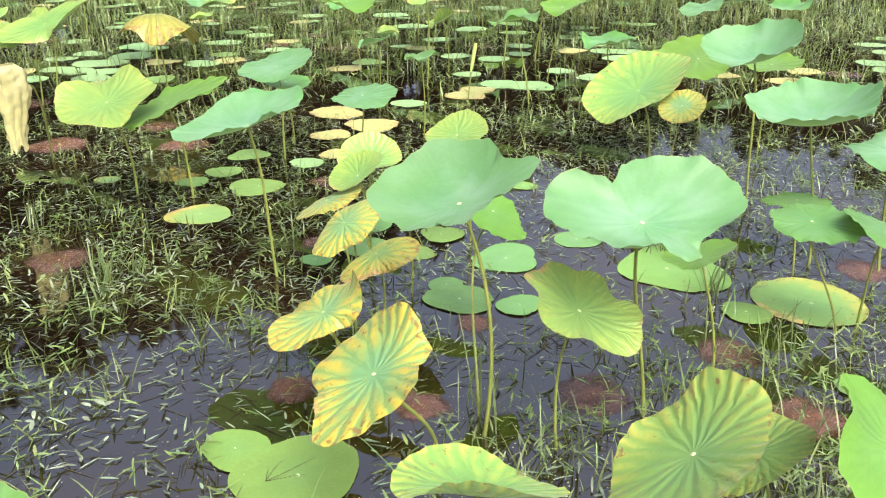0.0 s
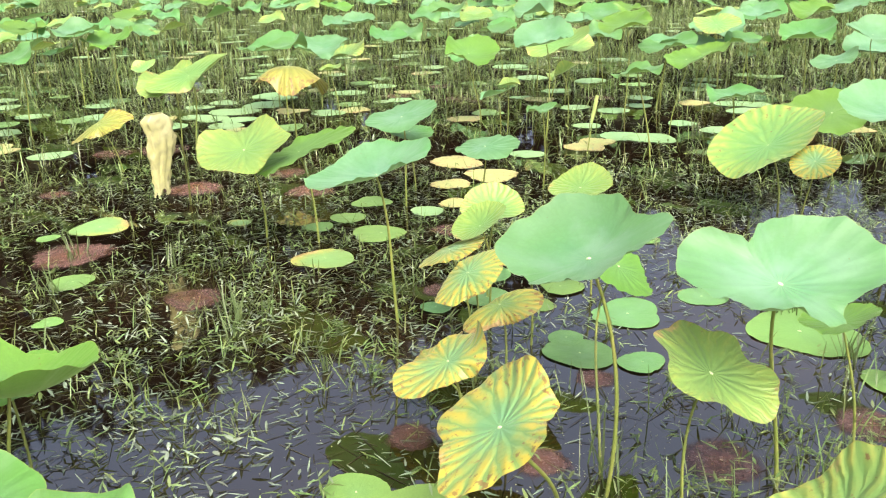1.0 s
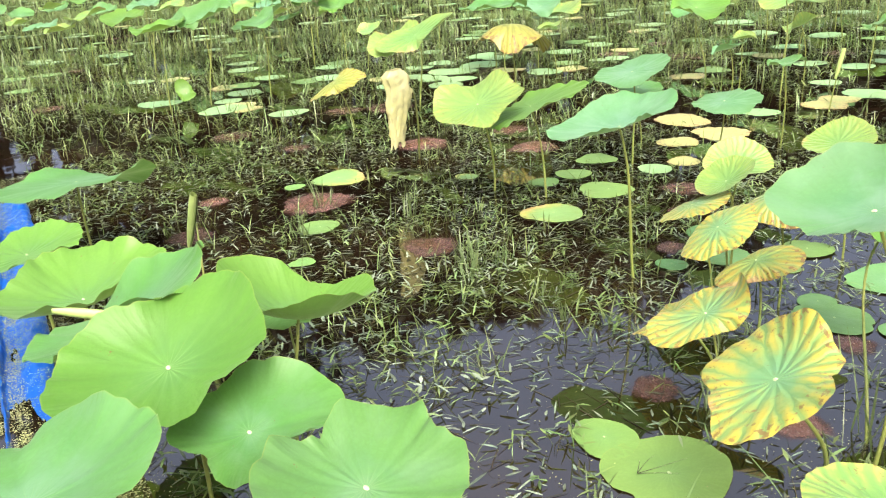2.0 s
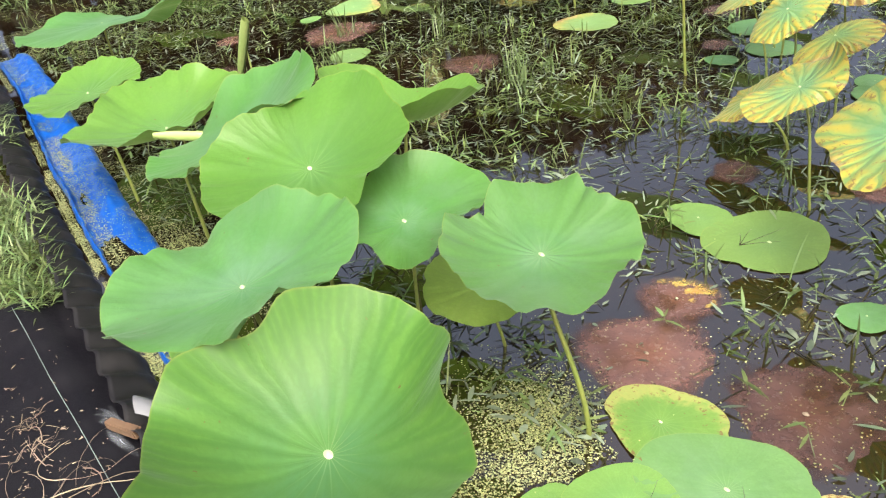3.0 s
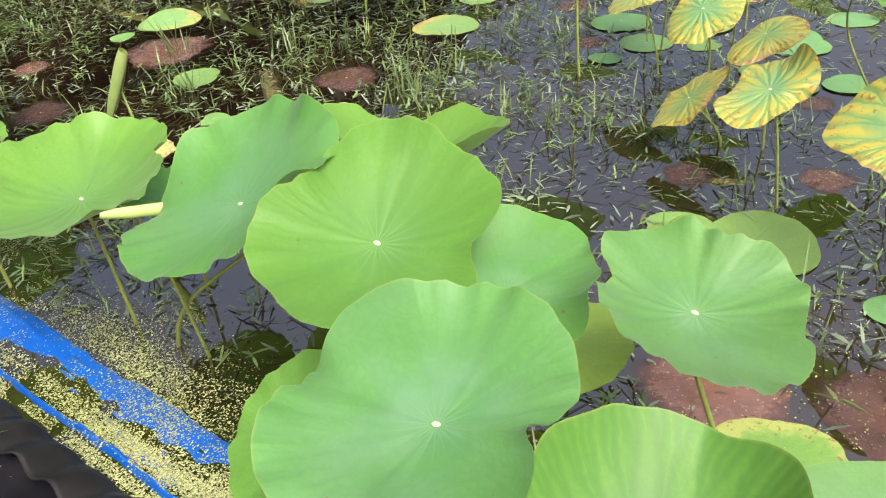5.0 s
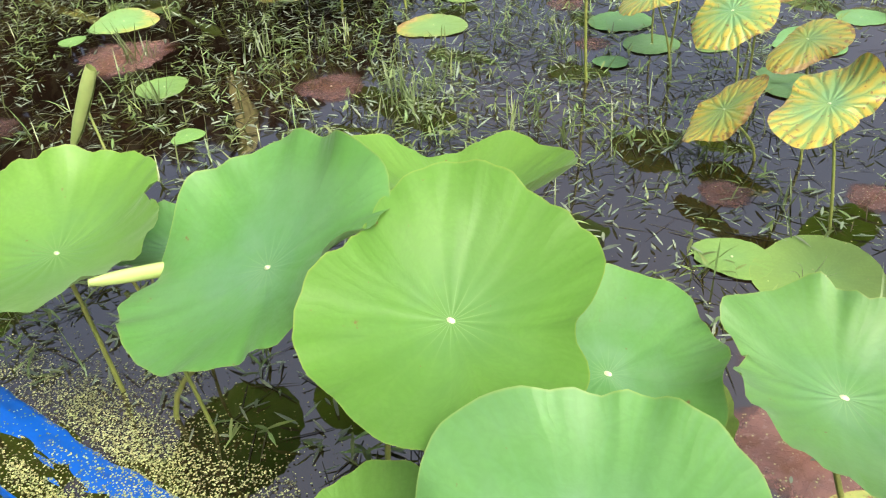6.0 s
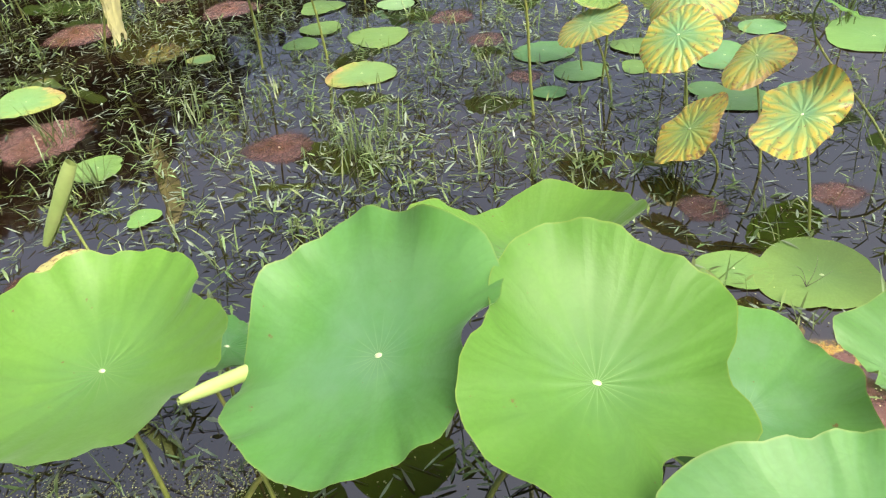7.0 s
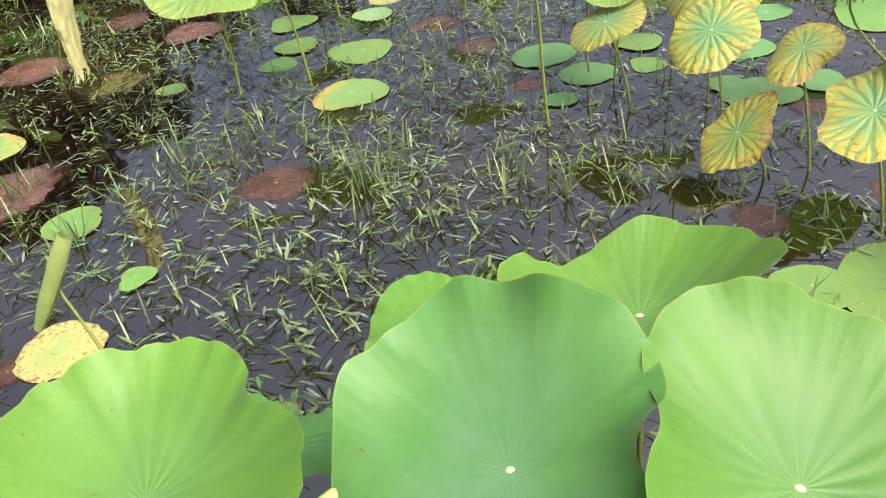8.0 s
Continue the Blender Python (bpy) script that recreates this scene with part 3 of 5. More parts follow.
def cloth_height(x, y):
    return bank_height(x, y) + 0.006 + 0.008 * noise.noise((x * 3, y * 3, 4)) + 0.006 * abs(noise.noise((x * 7 + y * 3, y * 5, 8))) + 0.004 * noise.noise((x * 9, y * 9, 2)) + 0.012


cloth = grid_sheet("ground_cloth", cloth_x, cloth_y, cloth_height, CLOTH)
tagged(cloth, "black woven weed cloth spread over the bank", "ground cloth", kind="structure")


# corrugated edging: a sheet that stands slanting along the water, its waves across the bank
def edging():
    root = new("pond_edging")
    root.location = (-2.0, bank_edge(-2.0) - 0.08, 0.05)
    o = Vector(root.location)
    tagged(root, "black corrugated plastic sheets edging the pond", "pond edging")
    rows = ((-0.148, 0.090), (-0.136, 0.085), (-0.105, 0.070), (-0.072, 0.050), (-0.045, 0.024), (-0.024, -0.026))
    for sheet in range(7):
        start = -5.3 + 0.86 * sheet
        xs = [start + 0.0125 * i for i in range(74)]
        verts, faces = [], []
        for side, drop in ((0, 0.0), (1, -0.0035)):
            for off, z in rows:
                for i, x in enumerate(xs):
                    turn = 2 * math.pi * x / 0.128 + 0.6 * noise.noise((x, 0, 0))
                    wave = 0.009 * math.sin(turn)
                    wave += 0.0015 * noise.noise((x * 14, off * 9, sheet))
                    slip = 0.005 * noise.noise((x * 4, off * 3, sheet)) + (0.7 * wave if off < -0.13 else 0.0)
                    lap = 0.005 * (sheet % 2)
                    verts.append(Vector((x, bank_edge(x) + off + slip, z + wave + drop + lap + 0.007 * noise.noise((x * 2, off * 8, 1)))) - o)
        w, r = len(xs), len(rows)
        for side in (0, 1):
            k = side * w * r
            for j in range(r - 1):
                for i in range(w - 1):
                    q = (k + j * w + i, k + j * w + i + 1, k + (j + 1) * w + i + 1, k + (j + 1) * w + i)
                    faces.append(q if side == 0 else q[::-1])
        for i in range(w - 1):
            faces.append((i, w * r + i, w * r + i + 1, i + 1))
        for j in range(r - 1):
            for i in (0, w - 1):
                faces.append((j * w + i, (j + 1) * w + i, w * r + (j + 1) * w + i, w * r + j * w + i))
        part("corrugated_sheet", mesh_of("corrugated_sheet", verts, faces, PLASTIC), root)


edging()


def tarp_width(x):
    return 0.20 * min(1.0, max(0.12, (-1.85 - x) / 0.25))


def tarp_height(x, v):
    """Height of the tarpaulin at a share v of its width."""
    outer = 0.023 * math.exp(-(((v - 0.72) / 0.22) ** 2)) * min(1, max(0, (-2.12 - x) / 0.1))
    inner = 0.030 * math.exp(-(((v - 0.05) / 0.04) ** 2))
    z = -0.012 + 0.016 * min(1, max(0, (-2.85 - x) / 0.5)) + outer + inner
    z += 0.020 * noise.noise((x * 2.6, v * 2.2, 0)) + 0.010 * abs(noise.noise((x * 4 + 9 * v, v * 4, 2))) + 0.007 * noise.noise((x * 16, v * 7, 3)) + 0.007 * abs(noise.noise((x * 11 - 6 * v, v * 9 + 3 * x, 6)))
    return z - 0.3 * max(0, v - 0.9)


def tarpaulin():
    """A blue sheet, half under water, folded along the edging, and the hem of its upturned border."""
    root = new("tarpaulin")
    root.location = (-3.0, bank_edge(-3.0) + 0.1, 0)
    o = Vector(root.location)
    tagged(root, "wet bright blue tarpaulin lining along the pond edge", "tarpaulin")
    xs = [-5.8 + 0.02 * i for i in range(240)]
    for name, rows in (("hem", [i / 60 for i in range(7)]), ("sheet", [0.1 + 0.9 * i / 24 for i in range(25)])):
        verts, faces = [], []
        for v in rows:
            for x in xs:
                verts.append(Vector((x, bank_edge(x) + 0.005 + v * tarp_width(x) + 0.008 * noise.noise((x * 3, v * 2, 5)) + 0.006 * noise.noise((x * 13, v, 7)), tarp_height(x, v))) - o)
        w = len(xs)
        for j in range(len(rows) - 1):
            for i in range(w - 1):
                faces.append((j * w + i, j * w + i + 1, (j + 1) * w + i + 1, (j + 1) * w + i))
        part(name, mesh_of(name, verts, faces, TARP), root)


tarpaulin()


def marking_thread(y, x0, x1):
    pts = [(x0 + (x1 - x0) * i / 60, y + 0.004 * noise.noise((i * 0.3, y, 0)), 0) for i in range(61)]
    pts = [(x, yy, cloth_height(x, yy) + 0.001) for x, yy, _ in pts]
    vs, fs = tube(pts, [0.0010] * 61, 5)
    tagged(new("marking_thread", mesh_of("marking_thread", vs, fs, THREAD)), "pale green marking thread woven in the cloth", "thread", "threads of the cloth")


for yy in (-0.565, -0.77, -0.975, -1.18, -1.385):
    marking_thread(yy, -2.72, 2.3)


# wooden stake under the edging, with a lime smear and a pale strip beside it
def stake():
    bm = bmesh.new()
    bmesh.ops.create_cube(bm, size=1, matrix=Matrix.Diagonal((0.10, 0.024, 0.024, 1)))
    bmesh.ops.bevel(bm, geom=bm.edges[:], offset=0.003, segments=2, affect="EDGES")
    for q in bm.verts:
        q.co += 0.003 * noise.noise_vector(q.co * 30)
    me = bpy.data.meshes.new("stake")
    bm.to_mesh(me)
    bm.free()
    me.materials.append(WOOD)
    ob = new("stake", me)
    ob.matrix_world = pose(-1.965, -0.486, 0.078, 0, -3, 24)
    tagged(ob, "short sawn brown wooden stake lying on the cloth", "stake")


stake()


def thin_patch(name, cx, cy, rx, ry, turn, material, label, category, lift=0.0012, height=None):
    """A ragged thin layer that follows what it lies on."""
    verts, faces, uv = [], [], []
    segs, rings = 40, 6
    c, s = math.cos(turn), math.sin(turn)
    for j in range(rings + 1):
        for k in range(segs):
            a = 2 * math.pi * k / segs
            f = j / rings * (1 + 0.28 * noise.noise((3 * math.cos(a), 3 * math.sin(a), cx)))
            x, y = rx * f * math.cos(a), ry * f * math.sin(a)
            px, py = cx + c * x - s * y, cy + s * x + c * y
            verts.append((px, py, (height or cloth_height)(px, py) + lift * (1.2 - j / rings)))
            uv.append((j / rings * math.cos(a), j / rings * math.sin(a)))
    for j in range(rings):
        for k in range(segs):
            k2 = (k + 1) % segs
            faces.append((j * segs + k, (j + 1) * segs + k, (j + 1) * segs + k2, j * segs + k2))
    return tagged(new(name, mesh_of(name, verts, faces, material, uv)), label, category)


thin_patch("lime_smear", -2.03, -0.475, 0.075, 0.045, 0.4, SMEAR, "dry whitish lime smear on black cloth", "stain")
thin_patch("lime_smear", -1.94, -0.505, 0.07, 0.016, 0.2, SMEAR, "thin streak of whitish lime on black cloth", "stain")


def crumbs():
    """Dry bits of straw and husk strewn over the cloth."""
    r = np.random.RandomState(21)
    vs, fs = [], []
    for i in range(420):
        x, y = (r.uniform(-2.7, -0.4), r.uniform(-1.3, -0.45)) if i < 220 else (r.normal(-2.0, 0.2), r.normal(-0.68, 0.09))
        if y > bank_edge(x) - 0.12:
            continue
        a, l, w = r.uniform(0, 6.28), 0.002 + 0.014 * r.uniform() ** 3, r.uniform(0.0008, 0.002)
        u, v = (l * math.cos(a), l * math.sin(a)), (-w * math.sin(a), w * math.cos(a))
        z, k = cloth_height(x, y) + 0.0012, len(vs)
        for p, q, h in ((-1, 0, 0), (0, -1, 0), (1, 0, 0), (0, 1, 0), (0, 0, 0.0015)):
            vs.append((x + p * u[0] + q * v[0], y + p * u[1] + q * v[1], z + h))
        fs += [(k, k + 1, k + 4), (k + 1, k + 2, k + 4), (k + 2, k + 3, k + 4), (k + 3, k, k + 4)]
    tagged(new("straw_crumbs", mesh_of("straw_crumbs", vs, fs, STRAW, smooth=False)), "pale crumbs of straw strewn over black cloth", "straw", kind="stuff")


crumbs()


def pale_strip():
    vs, fs = [], []
    for i in range(14):
        t = i / 13
        x, y = -1.97 + 0.11 * t, -0.445 + 0.075 * t
        for k, (dx, dy, dz) in enumerate(((-0.032, 0.010, -0.004), (-0.012, 0.004, 0.010), (0.012, -0.004, 0.010), (0.032, -0.010, -0.004))):
            vs.append((x + dx, y + dy, 0.124 - 0.045 * t * t + dz))
    for i in range(13):
        for k in range(3):
            fs.append((i * 4 + k, i * 4 + k + 1, i * 4 + k + 5, i * 4 + k + 4))
    tagged(new("plastic_strip", mesh_of("plastic_strip", vs, fs, CHALK)), "pale grey plastic strip over the corrugated edging", "strip")


pale_strip()


# ---- far trees that the water mirrors ----
def tree(x, y, height, spread, seed):
    r = np.random.RandomState(seed)
    root = new("tree")
    root.location = (x, y, 0)
    tagged(root, "tall dense dark green tree beyond the pond", "tree", "trees round the pond")
    pts = [(0.3 * math.sin(i), 0.2 * math.cos(2 * i), height * 0.75 * i / 6) for i in range(7)]
    vs, fs = tube(pts, [0.6 * (1 - 0.12 * i) for i in range(7)], 8)
    part("trunk", mesh_of("trunk", vs, fs, BARK), root)
    vs, fs = [], []
    for b in range(95):
        a, f = r.uniform(0, 2 * math.pi), r.uniform(0, 1) ** 0.6
        hz = r.uniform(0.03, 0.95)
        reach = spread * (1.15 - 0.75 * abs(hz - 0.4)) * f
        c = np.array((reach * math.cos(a), reach * math.sin(a), height * hz))
        size = r.uniform(0.16, 0.30) * spread
        for q in range(48):
            d = r.normal(0, 1, 3)
            p = c + d / np.linalg.norm(d) * size * r.uniform(0.5, 1.0)
            e1, e2 = r.normal(0, 1, 3), r.normal(0, 1, 3)
            e1 *= 1.1 / np.linalg.norm(e1)
            e2 *= 0.85 / np.linalg.norm(e2)
            k = len(vs)
            vs += [p - e1, p - e2 * 0.8, p + e1, p + e2]
            fs.append((k, k + 1, k + 2, k + 3))
    part("crown", mesh_of("crown", vs, fs, CROWN, smooth=False), root)


for i, (bearing, far, high) in enumerate(
    ((186, 92, 40), (179, 95, 48), (173, 90, 46), (168, 98, 48), (163, 90, 45), (158, 96, 48), (153, 90, 44), (148, 97, 46), (143, 91, 44), (138, 98, 46), (132, 95, 40), (126, 97, 30), (119, 99, 26), (114, 96, 27), (105, 100, 24), (95, 98, 25), (85, 101, 23), (72, 98, 25), (58, 99, 24))
):
    a = radians(bearing)
    tree(far * math.cos(a), far * math.sin(a), high, 9.0 + 0.08 * high, 40 + i)


# ---- raised leaves by the bank and over the open water ----
lotus_leaf((-1.889, 0.065, 0.536), (0.218, -0.22), 0.218, 0.278, (-0.046, 0.043, -0.105, 0.002, 0.056, 0.041, -0.005, 0.01, 0.054, -0.055, 0.022, -0.047, 0.004, -0.032, -0.004, -0.005), (-0.013, 0.045, -0.048, -0.014, 0.053, 0.041, -0.016, 0.028), (-2.113, 0.146), "lush")
lotus_leaf((-1.532, -0.262, 0.553), (-0.126, -0.091), 0.219, 0.188, (-0.137, 0.007, -0.07, -0.033, -0.033, 0.017, -0.024, -0.041, 0.004, 0, -0.034, -0.031, -0.014, -0.023, -0.025, 0.001), (-0.022, -0.007, 0.05, -0.03, -0, 0.042, 0.043, -0.026), (-1.575, -0.2), "mid")
lotus_leaf((-1.2, -0.311, 0.438), (0.14, -0.129), 0.246, 0.619, (0.153, -0.124, 0.037, -0.124, 0.028, -0.078, -0.035, 0.028, -0.003, 0.024, -0.02, 0.005, -0.006, -0.004, -0.024, -0.003), (-0.036, 0.02, -0.094, 0.081, 0.025, -0.051, 0.013, -0.026), (-1.199, -0.346), "deep")
lotus_leaf((-1.36, 0.26, 0.443), (0.128, -0.004), 0.196, 0.288, (0.058, -0.091, -0.038, -0.115, -0.04, 0.029, -0.07, -0.029, -0.003, 0.021, 0.014, -0.019, -0.001, 0.009, -0.014, -0.037), (-0.063, 0.061, 0.021, -0.043, 0.025, 0.018, 0.016, 0.006), (-1.285, 0.289), "mid")
lotus_leaf((-1.674, 0.155, 0.444), (0.105, -0.166), 0.164, 0.179, (-0.023, 0.175, 0.021, 0.039, 0.062, -0.095, -0.018, -0.055, 0.008, 0.002, -0.005, -0.004, -0.002, -0.007, -0.033, -0.028), (0.108, 0.002, 0.097, 0.095, 0.019, 0.026, 0.022, 0.005), (-1.726, 0.176), "cool")
lotus_leaf((-2.233, 0.055, 0.529), (-0.303, -0.356), 0.243, 0.201, (-0.1, 0.054, -0.049, 0.023, -0.019, -0.013, -0.016, 0.023, -0.033, -0.011, -0.017, 0.001, 0.006, 0.014, -0.01, 0.013), (-0.003, -0.039, 0.055, 0.008, -0.005, -0.071, 0.065, 0), (-2.614, 0.048), "cool")
lotus_leaf((-2.802, 0.034, 0.395), (-0.012, -0.074), 0.267, 0.342, (0.036, -0.047, -0.013, -0.112, -0.005, 0.002, 0.069, -0, -0.007, 0.017, -0.009, 0.014, -0.003, 0.005, -0.012, 0), (0.043, 0.052, -0.006, 0.007, -0.051, 0.033, 0.012, -0.03), (-2.786, 0.054), "bright")
lotus_leaf((-2.086, 0.45, 0.466), (-0.055, 0.185), 0.198, 0.451, (0.005, -0.032, 0.019, 0.119, 0.019, -0.016, 0.029, 0.039, 0.019, -0.001, 0.005, -0.01, 0.006, -0.004, 0.015, -0.012), (0.051, 0.015, -0.004, -0.036, 0.036, -0.027, -0.024, -0.009), (-2.081, 0.402), "bright")
lotus_leaf((-3.309, -0.053, 0.42), (0.004, -0.126), 0.2, 0.151, (-0.002, -0.009, -0.016, -0.039, -0.002, 0.002, -0.001, -0.013, -0.004, -0.003), (0.024, -0.02, 0.023, 0.044, 0.02, 0.003), (-3.263, -0.024), "bright")
lotus_leaf((-4.243, 0.284, 0.42), (-0.143, 0.033), 0.356, 0.019, (0.041, -0.035, -0.011, -0.001, -0.002, -0.005, 0.007, -0.001, 0, 0.002), (0.043, 0.107, -0.065, 0.012, 0.016, -0.012), (-4.272, 0.295), "mid")
lotus_leaf((-1.868, -0.241, 0.3), (-0.183, -0.726), 0.159, 0.16, (0.164, 0.054, 0.008, 0.03, -0.022, -0.012, 0.007, 0.006, 0.007, 0.006), (-0.032, -0.074, 0.001, -0.009, -0.003, 0.003), (-1.825, -0.19), "bright")
lotus_leaf((-1.66, 0.33, 0.2), (0.02, -0.04), 0.155, 0.06, (0.02, 0.02, 0.05, 0.01, -0.05, 0.02, 0.02, -0.03), (0.04, 0.02, 0.02, 0.03), (-1.65, 0.37), "young")
lotus_leaf((-0.848, -0.274, 0.45), (-0.496, 0.478), 0.24, -0.094, (0.093, -0.113, 0.024, -0.045, 0.027, 0.047, -0.032, -0.009, 0.009, -0.005), (0.008, -0.057, 0.024, 0.034, -0.021, -0.005), (-0.832, -0.351), "deep")
lotus_leaf((-2.496, 0.563, 0.3), (-0.044, -0.072), 0.155, 0.094, (0.087, -0.018, -0.051, -0.05, 0.036, 0.007, -0.008, 0.01, -0.006, 0.001), (-0.025, -0.033, 0.016, -0, -0.001, 0.007), (-2.442, 0.563), "bright")
lotus_leaf((-2.699, 0.264, 0.28), (0.093, 0.338), 0.174, 0.151, (0.008, -0.129, 0.077, 0.023, -0.01, 0.028, -0.017, -0.023, 0.006, -0.006), (0.063, -0.059, -0.025, 0.036, -0.021, -0), (-2.739, 0.256), "cool")
lotus_leaf((-1.226, 1.589, 0.693), (-0.248, -0.382), 0.200, 0.249, (-0.156, 0.127, 0.085, -0.044, -0.032, 0.058, 0.005, 0.064, -0.069, 0.042, -0.007, 0.047, 0.004, -0.01, 0.009, -0.026), (-0.044, -0.043, 0, -0.004, 0.005, -0.024, 0.026, -0.016), (-1.164, 1.614), "waxy")
lotus_leaf((-0.833, 1.84, 0.649), (0.244, -0.191), 0.218, 0.222, (-0.037, 0.049, -0.157, 0.172, -0.028, -0.073, 0.002, 0.042, 0.006, -0.087, -0.009, -0.03, -0.056, -0.017, 0.003, 0.01), (-0.029, -0.077, -0.065, 0.068, 0.026, 0.014, -0.019, 0.032), (-0.823, 1.967), "waxy")
lotus_leaf((-1.145, 1.141, 0.438), (-0.441, -0.441), 0.183, 0.110, (-0.106, -0.005, -0.045, -0.209, -0.036, 0.06, 0.018, -0.038, -0.006, -0.027, -0.024, -0.022, -0.034, 0.015, 0.001, -0.017), (-0.079, 0.038, 0.001, -0.112, 0.044, -0.018, 0.006, 0.009), (-1.167, 1.393), "yellow")
lotus_leaf((-1.555, 1.406, 0.363), (-0.302, -0.421), 0.133, 0.074, (-0.116, 0.008, -0.132, 0.14, 0.08, 0.029, 0.018, 0.063, -0.018, 0.013, 0.002, 0.032, 0.011, 0.006, 0.009, -0.005), (0.006, 0.19, -0.069, 0.072, -0.122, 0.016, -0.006, -0.024), (-1.475, 1.41), "yellow")
lotus_leaf((-1.852, 1.62, 0.194), (-0.644, -0.38), 0.125, 0.040, (0.005, -0.046, -0.014, 0.135, -0.013, 0.028, -0.022, 0.045, 0.013, 0.031, -0.039, 0.007, -0.009, 0.007, 0.012, -0.005), (0.02, 0.017, 0.052, -0.015, -0.032, -0.017, -0.007, 0.018), (-1.761, 1.708), "brown")
lotus_leaf((-1.927, 1.903, 0.393), (-0.322, -0.569), 0.139, -0.125, (-0.018, 0.022, -0.037, 0.019, 0.044, -0.063, 0.018, -0.008, -0.015, -0.006, 0.003, 0, -0.018, 0.011, 0.008, 0.005), (0.005, 0.015, 0.021, -0.016, -0.026, -0.035, 0.002, -0.002), (-1.868, 1.877), "yellow")
lotus_leaf((-2.262, 2.163, 0.333), (-0.358, -0.205), 0.139, -0.061, (0.019, 0.045, -0.018, 0.021, -0.001, -0.001, 0.001, -0.001, 0.001, 0.001), (-0.04, 0.006, -0.007, -0.01, 0.001, -0.002), (-2.17, 2.193), "yellow")
lotus_leaf((-2.235, 2.321, 0.4), (-0.208, -0.44), 0.125, 0.226, (-0.006, 0.056, -0.032, -0.037, -0.015, 0.003, -0.003, 0.004, 0.001, -0.005), (0.037, -0.014, 0.025, 0.002, -0.002, 0.002), (-2.251, 2.397), "pale")
lotus_leaf((-2.333, 2.516, 0.4), (0.141, -0.211), 0.146, 0.226, (-0.039, 0.031, -0.006, -0.047, 0.011, 0.012, 0.004, 0.003, -0.001, 0.003), (0.006, -0.083, 0.01, -0.001, -0.003, -0.002), (-2.339, 2.502), "olive")
lotus_leaf((-2.053, 2.758, 0.5), (-0.004, -0.307), 0.139, 0.179, (0.008, 0.025, -0.015, -0.025, 0.01, -0.006, 0.003, 0.008, -0.003, 0.001), (-0.066, -0.015, 0.016, -0.014, 0.004, 0.007), (-2.028, 2.83), "pale")
lotus_leaf((-1.486, 2.16, 0.45), (0.594, 0.207), 0.149, 0.024, (-0.046, -0.064, -0.005, -0.07, 0.003, -0.012, 0.008, 0.004, 0.005, 0.003), (0.004, -0.029, 0.026, -0.015, 0.009, -0.007), (-1.221, 1.686), "bright")
lotus_leaf((-0.934, 1.719, 0.418), (0.481, -0.046), 0.152, 0.134, (-0.002, 0.031, 0.085, 0.033, 0.027, 0.054, 0.061, -0.002, -0.026, -0.03, -0.004, -0.011, 0.046, -0.017, -0.01, 0.021), (-0.059, 0.039, 0.008, 0.002, -0.065, 0.021, -0.004, 0.011), (-0.945, 1.672), "pale")
lotus_leaf((-0.459, 1.249, 0.451), (-0.733, -0.364), 0.190, 0.128, (-0.047, -0.132, -0.09, 0.026, -0.018, 0.019, -0.014, -0.025, -0, 0.001, -0.013, -0.007, -0.01, -0.008, 0.004, 0.001), (-0.077, -0.028, -0.018, -0.008, 0.009, -0.042, 0.004, 0.015), (-0.393, 1.324), "olive")
lotus_leaf((-0.396, 1.475, 0.35), (-0.45, -0.25), 0.125, 0.07, (-0.056, -0.013, 0.009, 0.003, 0.02, 0.009, 0.009, 0.004, -0.003, -0.003), (0.037, -0.082, 0.013, -0.018, -0.006, 0.009), (-0.359, 1.467), "olive")
lotus_leaf((-0.794, 3.396, 0.61), (-0.089, -0.17), 0.256, 0.353, (0.022, -0.051, -0.036, -0.032, -0.014, 0.017, -0.001, -0.001, -0.026, 0.002), (0.02, 0.031, -0.001, 0.014, -0.006, 0.036), (-0.71, 3.413), "waxy")
lotus_leaf((-0.618, 2.82, 0.396), (0.046, -0.073), 0.157, 0.025, (0.1, -0.019, -0.014, -0.014, 0.008, 0.006, 0.013, -0.009, -0.003, -0.004), (0.008, 0.031, -0.02, -0.026, -0.01, 0.008), (-0.478, 2.846), "mid")
lotus_leaf((-0.781, 3.319, 0.3), (-0.105, 0.082), 0.13, 0.009, (0.004, -0.034, 0.004, 0.004, 0.007, -0.006, 0.002, 0.002, -0.001, 0.001), (-0.022, -0.03, 0.002, -0.008, 0.01, 0.011), (-0.741, 3.276), "bright")
lotus_leaf((-1.994, 4.531, 0.395), (-0.366, -0.554), 0.331, 0.111, (-0.029, 0.09, 0.018, -0.047, -0.015, 0.005, -0.001, -0.001, -0.018, 0.006), (0.018, -0.079, 0.007, 0.013, 0.013, 0.024), (-1.913, 4.565), "olive")
lotus_leaf((-1.661, 4.352, 0.38), (0.059, -0.527), 0.136, 0.087, (0.006, -0.041, -0.062, -0.038, -0.005, 0.012, 0.003, 0.001, -0.001, 0.003), (0.035, 0.006, 0.011, -0.009, 0.002, -0.003), (-1.708, 4.391), "yellow")
lotus_leaf((-1.983, 5.459, 0.45), (0.001, -0.339), 0.3, 0.114, (-0.014, -0.012, -0.026, -0.002, -0.01, 0.004, -0.002, 0.007, 0.001, 0.004), (0.027, 0.032, 0.015, -0.005, 0.007, -0.008), (-1.933, 5.496), "bright")
